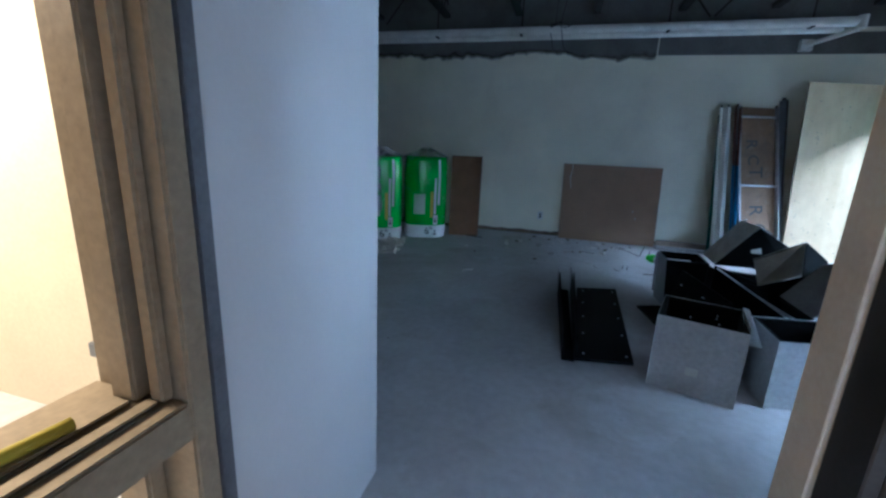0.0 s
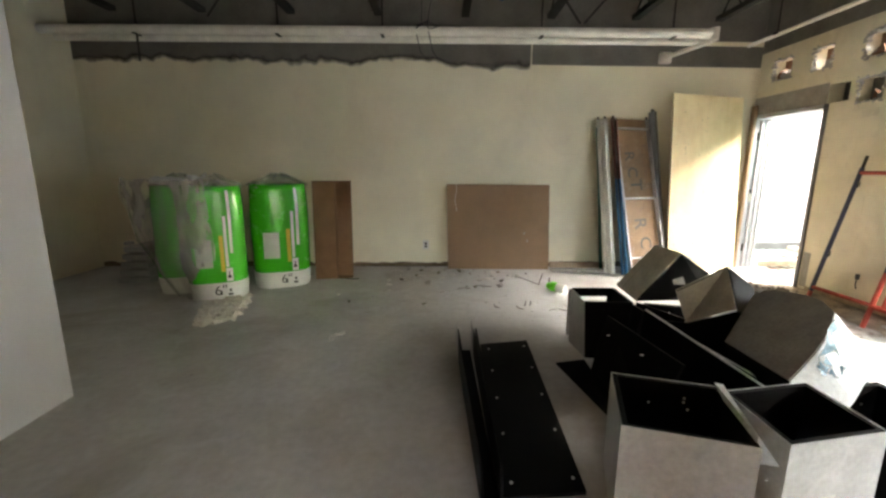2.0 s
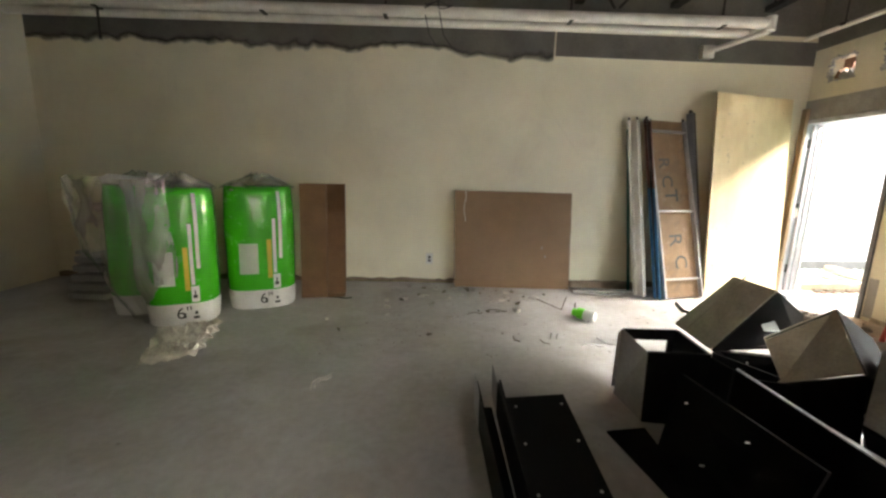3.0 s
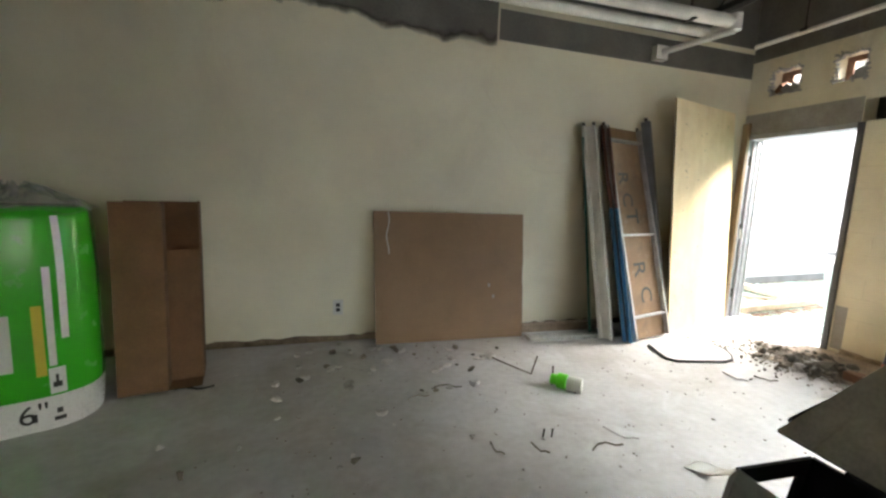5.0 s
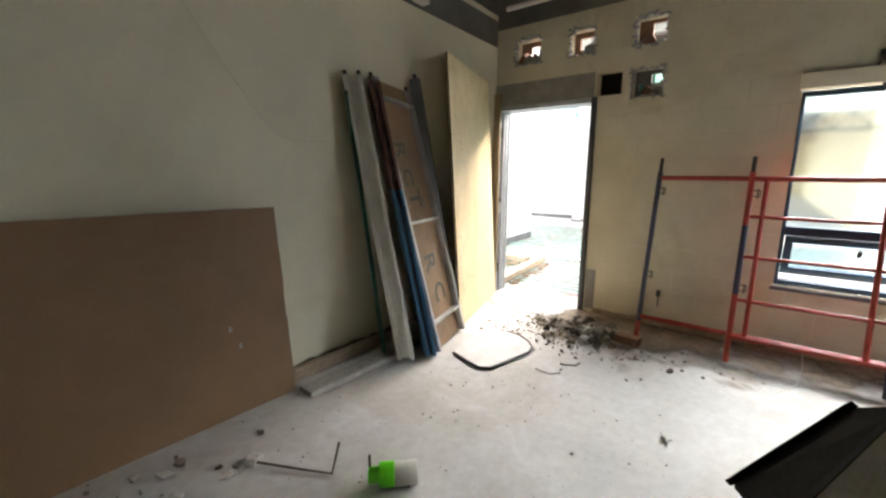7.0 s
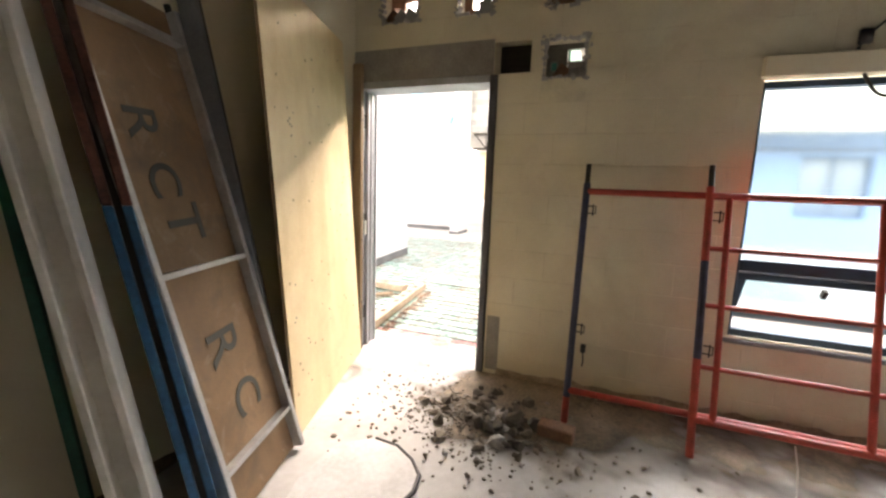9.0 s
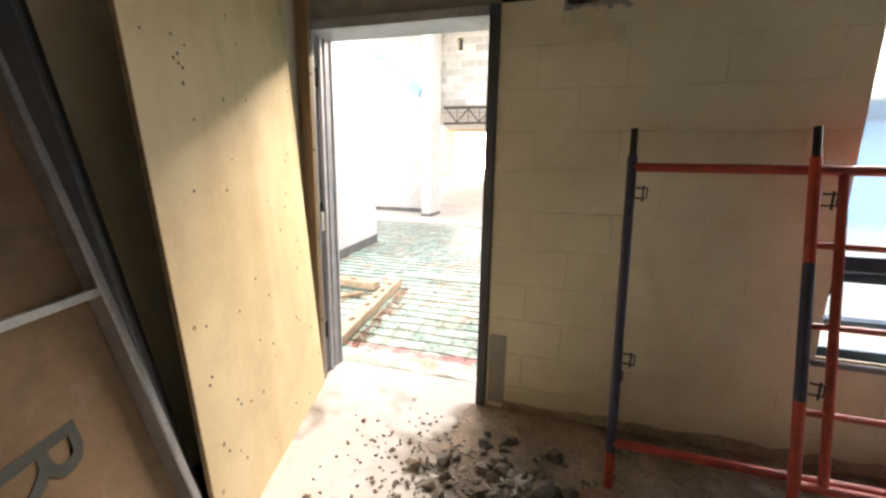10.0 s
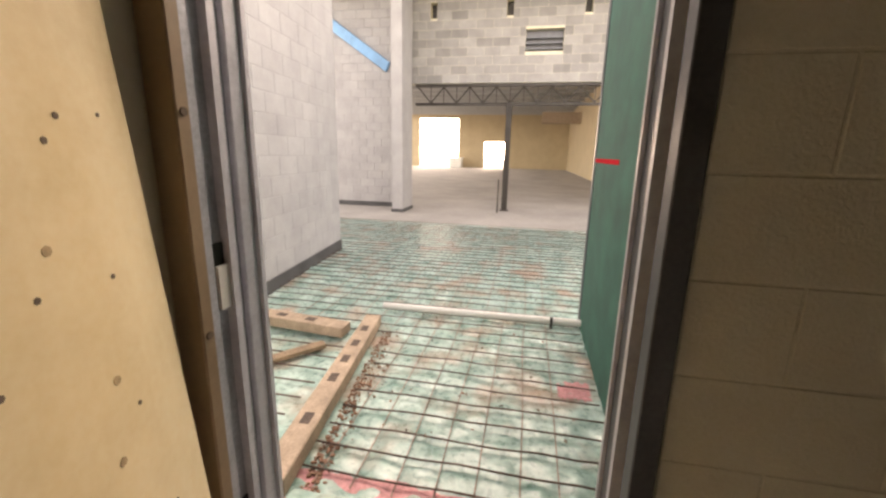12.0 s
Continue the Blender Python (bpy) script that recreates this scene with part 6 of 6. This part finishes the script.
MOTTLED = material("mottled_grey_block", (0.29, 0.28, 0.265), 0.9, vary=0.1, scale=3, fine=60, bump=0.3, random_tone=0.2)
blocks(bulkhead, "x", 15.0, 1, 5.0, 10.3, 3.08, 5.6, MOTTLED, [VENT, *SLOTS])
bm = bmesh.new()
box(bm, 15.18, VENT[0], VENT[2], 15.2, VENT[1], VENT[3])
for k in range(3):
    box(bm, 15.05, VENT[0], VENT[2] + 0.12 * k + 0.06, 15.17, VENT[1], VENT[2] + 0.12 * k + 0.075)
whole("vent_grille", bm, GREY_FRAME, "grey louvred vent in the block wall", "vent")
for s in SLOTS:
    bm = bmesh.new()
    box(bm, 15.2, s[0] - 0.01, s[2] - 0.01, 15.22, s[1] + 0.01, s[3] + 0.01)
    whole("slot_cover", bm, DARK_STEEL, "dark cover at the back of a wall slot", "cover", "wall slots")

truss = thing("steel_truss", (15.1, 7.8, 2.6), "dark steel truss below the block wall", "truss")
for z in (2.60, 3.04):
    bm = bmesh.new()
    box(bm, 15.04, -2.8, z - 0.03, 15.16, 10.16, z + 0.03)
    part("chord", bm, DARK_STEEL, truss)
k = 0
y = 10.1
while y > 4.0:
    bm = bmesh.new()
    rod(bm, (15.1, y, 2.63 if k % 2 else 3.01), (15.1, y - 0.33, 3.01 if k % 2 else 2.63), 0.018, 6)
    part("web", bm, DARK_STEEL, truss)
    bm = bmesh.new()
    rod(bm, (15.1, y - 0.33, 2.63), (15.1, y - 0.33, 3.01), 0.012, 6)
    part("web", bm, DARK_STEEL, truss)
    y -= 0.33
    k += 1
bm = bmesh.new()
box(bm, 15.02, 7.72, 0.0, 15.18, 7.86, 2.57)
box(bm, 14.98, 7.68, -0.02, 15.22, 7.90, 0.0)
whole("steel_column", bm, DARK_STEEL, "dark steel column carrying the truss", "column")
bm = bmesh.new()
rod(bm, (14.6, 7.93, -0.02), (14.6, 7.93, 0.8), 0.018, 8)
whole("site_post", bm, DARK_STEEL, "thin dark post standing on the slab", "post")

# unseen roof, added to keep sky light off the far half of the hall
bm = bmesh.new()
box(bm, 12.8, 3.2, 5.605, 15.25, 14.0, 5.75)
for k in range(2):
    box(bm, 13.0 + 1.2 * k, 3.2, 5.40, 13.12 + 1.2 * k, 14.0, 5.604)
whole("hall_shade_roof", bm, GALVANISED, "grey steel roof deck, unseen, added to shade the hall's far half", "roof", kind="structure")

# green membrane wall beside the doorway, outside
bm = bmesh.new()
box(bm, XR2 + 0.035, 6.45, -0.29, 7.9, 6.70, 2.62)
green_wall = whole("green_wall", bm, GREEN_MEMBRANE, "short wall coated in dark green membrane", "wall", kind="structure")
bm = bmesh.new()
box(bm, 7.0, 6.7005, 1.355, 7.9, 6.704, 1.385)
whole("red_line", bm, material("matte_red_chalk", (0.55, 0.03, 0.04), 0.95, vary=0.1, scale=20, spec=0.0), "red levelling line across the green wall", "marking", kind="structure")
bm = bmesh.new()
box(bm, 7.9, 6.44, -0.06, 7.96, 6.71, 2.62)
whole("corner_stud", bm, GREY_FRAME, "grey steel stud at the end of the green wall", "stud", kind="structure")

# small canopy over the threshold with its joist ends
bm = bmesh.new()
box(bm, XR2, 6.72, 2.52, 5.84, 9.2, 2.60)
for i in range(5):
    box(bm, XR2 + 0.05, 6.85 + i * 0.42, 2.45, 5.80, 6.91 + i * 0.42, 2.52)
whole("canopy", bm, material("dark_red_soffit", (0.10, 0.05, 0.05), 0.8, vary=0.2), "dark red steel canopy with joists over the threshold", "ceiling", kind="structure")

# the second hall behind the truss
bm = wall_mesh("x", 48, 48.4, -3, 26, -0.02, 5.4, [(9.6, 11.9, -0.3, 2.6), (14.6, 18.8, -0.3, 4.9)])
whole("far_wall_1", bm, BEIGE_WALL, "beige far wall with a bright doorway", "wall", kind="structure")
bm = wall_mesh("y", 3.2, 3.6, 17, 48, -0.02, 5.4, [])
whole("far_wall_2", bm, BEIGE_WALL, "beige side wall of the far hall", "wall", kind="structure")
bm = bmesh.new()
box(bm, 38, 3.6, 3.8, 39, 6.5, 4.6)
whole("far_duct", bm, OLD_TIMBER, "brown box duct at the far side wall", "duct")
bm = bmesh.new()
for k in range(8):
    box(bm, 15.3 + 4.2 * k, 3.2, 5.45, 19.2 + 4.2 * k, 20, 5.6)
for k in range(16):
    box(bm, 16 + 2.1 * k, 3.2, 5.25, 16.15 + 2.1 * k, 20, 5.45)
whole("far_roof", bm, GALVANISED, "grey steel roof strips with narrow open gaps", "roof", kind="structure")
bm = bmesh.new()
box(bm, 46.5, 14.0, -0.02, 47.2, 15.2, 0.9)
box(bm, 46.4, 13.9, 0.9, 47.3, 15.3, 1.0)
whole("site_crate", bm, WHITE_PLASTIC, "pale crate standing at the far wall", "crate")

# facade across the yard, seen through the window
# its top, out of view, is raised to block low sun at the window
facade = whole("facade", wall_mesh("x", 17, 17.4, -30, 3.0, -0.29, 7.0, [(y, y + 1.6, 0.9, 2.6) for y in (-9.5, -6.5, -3.5, -0.5)]), FACADE, "pale bluish facade across the yard", "facade", kind="structure")
for y in (-9.5, -6.5, -3.5, -0.5):
    w = thing("facade_window", (17.2, y, 0.9), "dark framed window of the facade", "window", "facade windows")
    bm = bmesh.new()
    for b in ((y, 0.9, y + 0.07, 2.6), (y + 1.53, 0.9, y + 1.6, 2.6), (y + 0.07, 0.9, y + 1.53, 0.97), (y + 0.07, 2.53, y + 1.53, 2.6), (y + 0.77, 0.97, y + 0.83, 2.53)):
        box(bm, 17.1, b[0], b[1], 17.2, b[2], b[3])
    part("frame", bm, WINDOW_FRAME, w)
    bm = bmesh.new()
    box(bm, 17.14, y + 0.07, 0.97, 17.16, y + 1.53, 2.53)
    part("pane", bm, material("dark_glass", (0.08, 0.12, 0.16), 0.1, vary=0.05) if y < -9 else bpy.data.materials["dark_glass"], w)
bm = bmesh.new()
box(bm, 16.9, -30, 7.0, 17.5, 3.1, 7.3)
whole("facade_roof_edge", bm, GREY_FRAME, "grey roof edge of the facade", "roof edge", kind="structure")
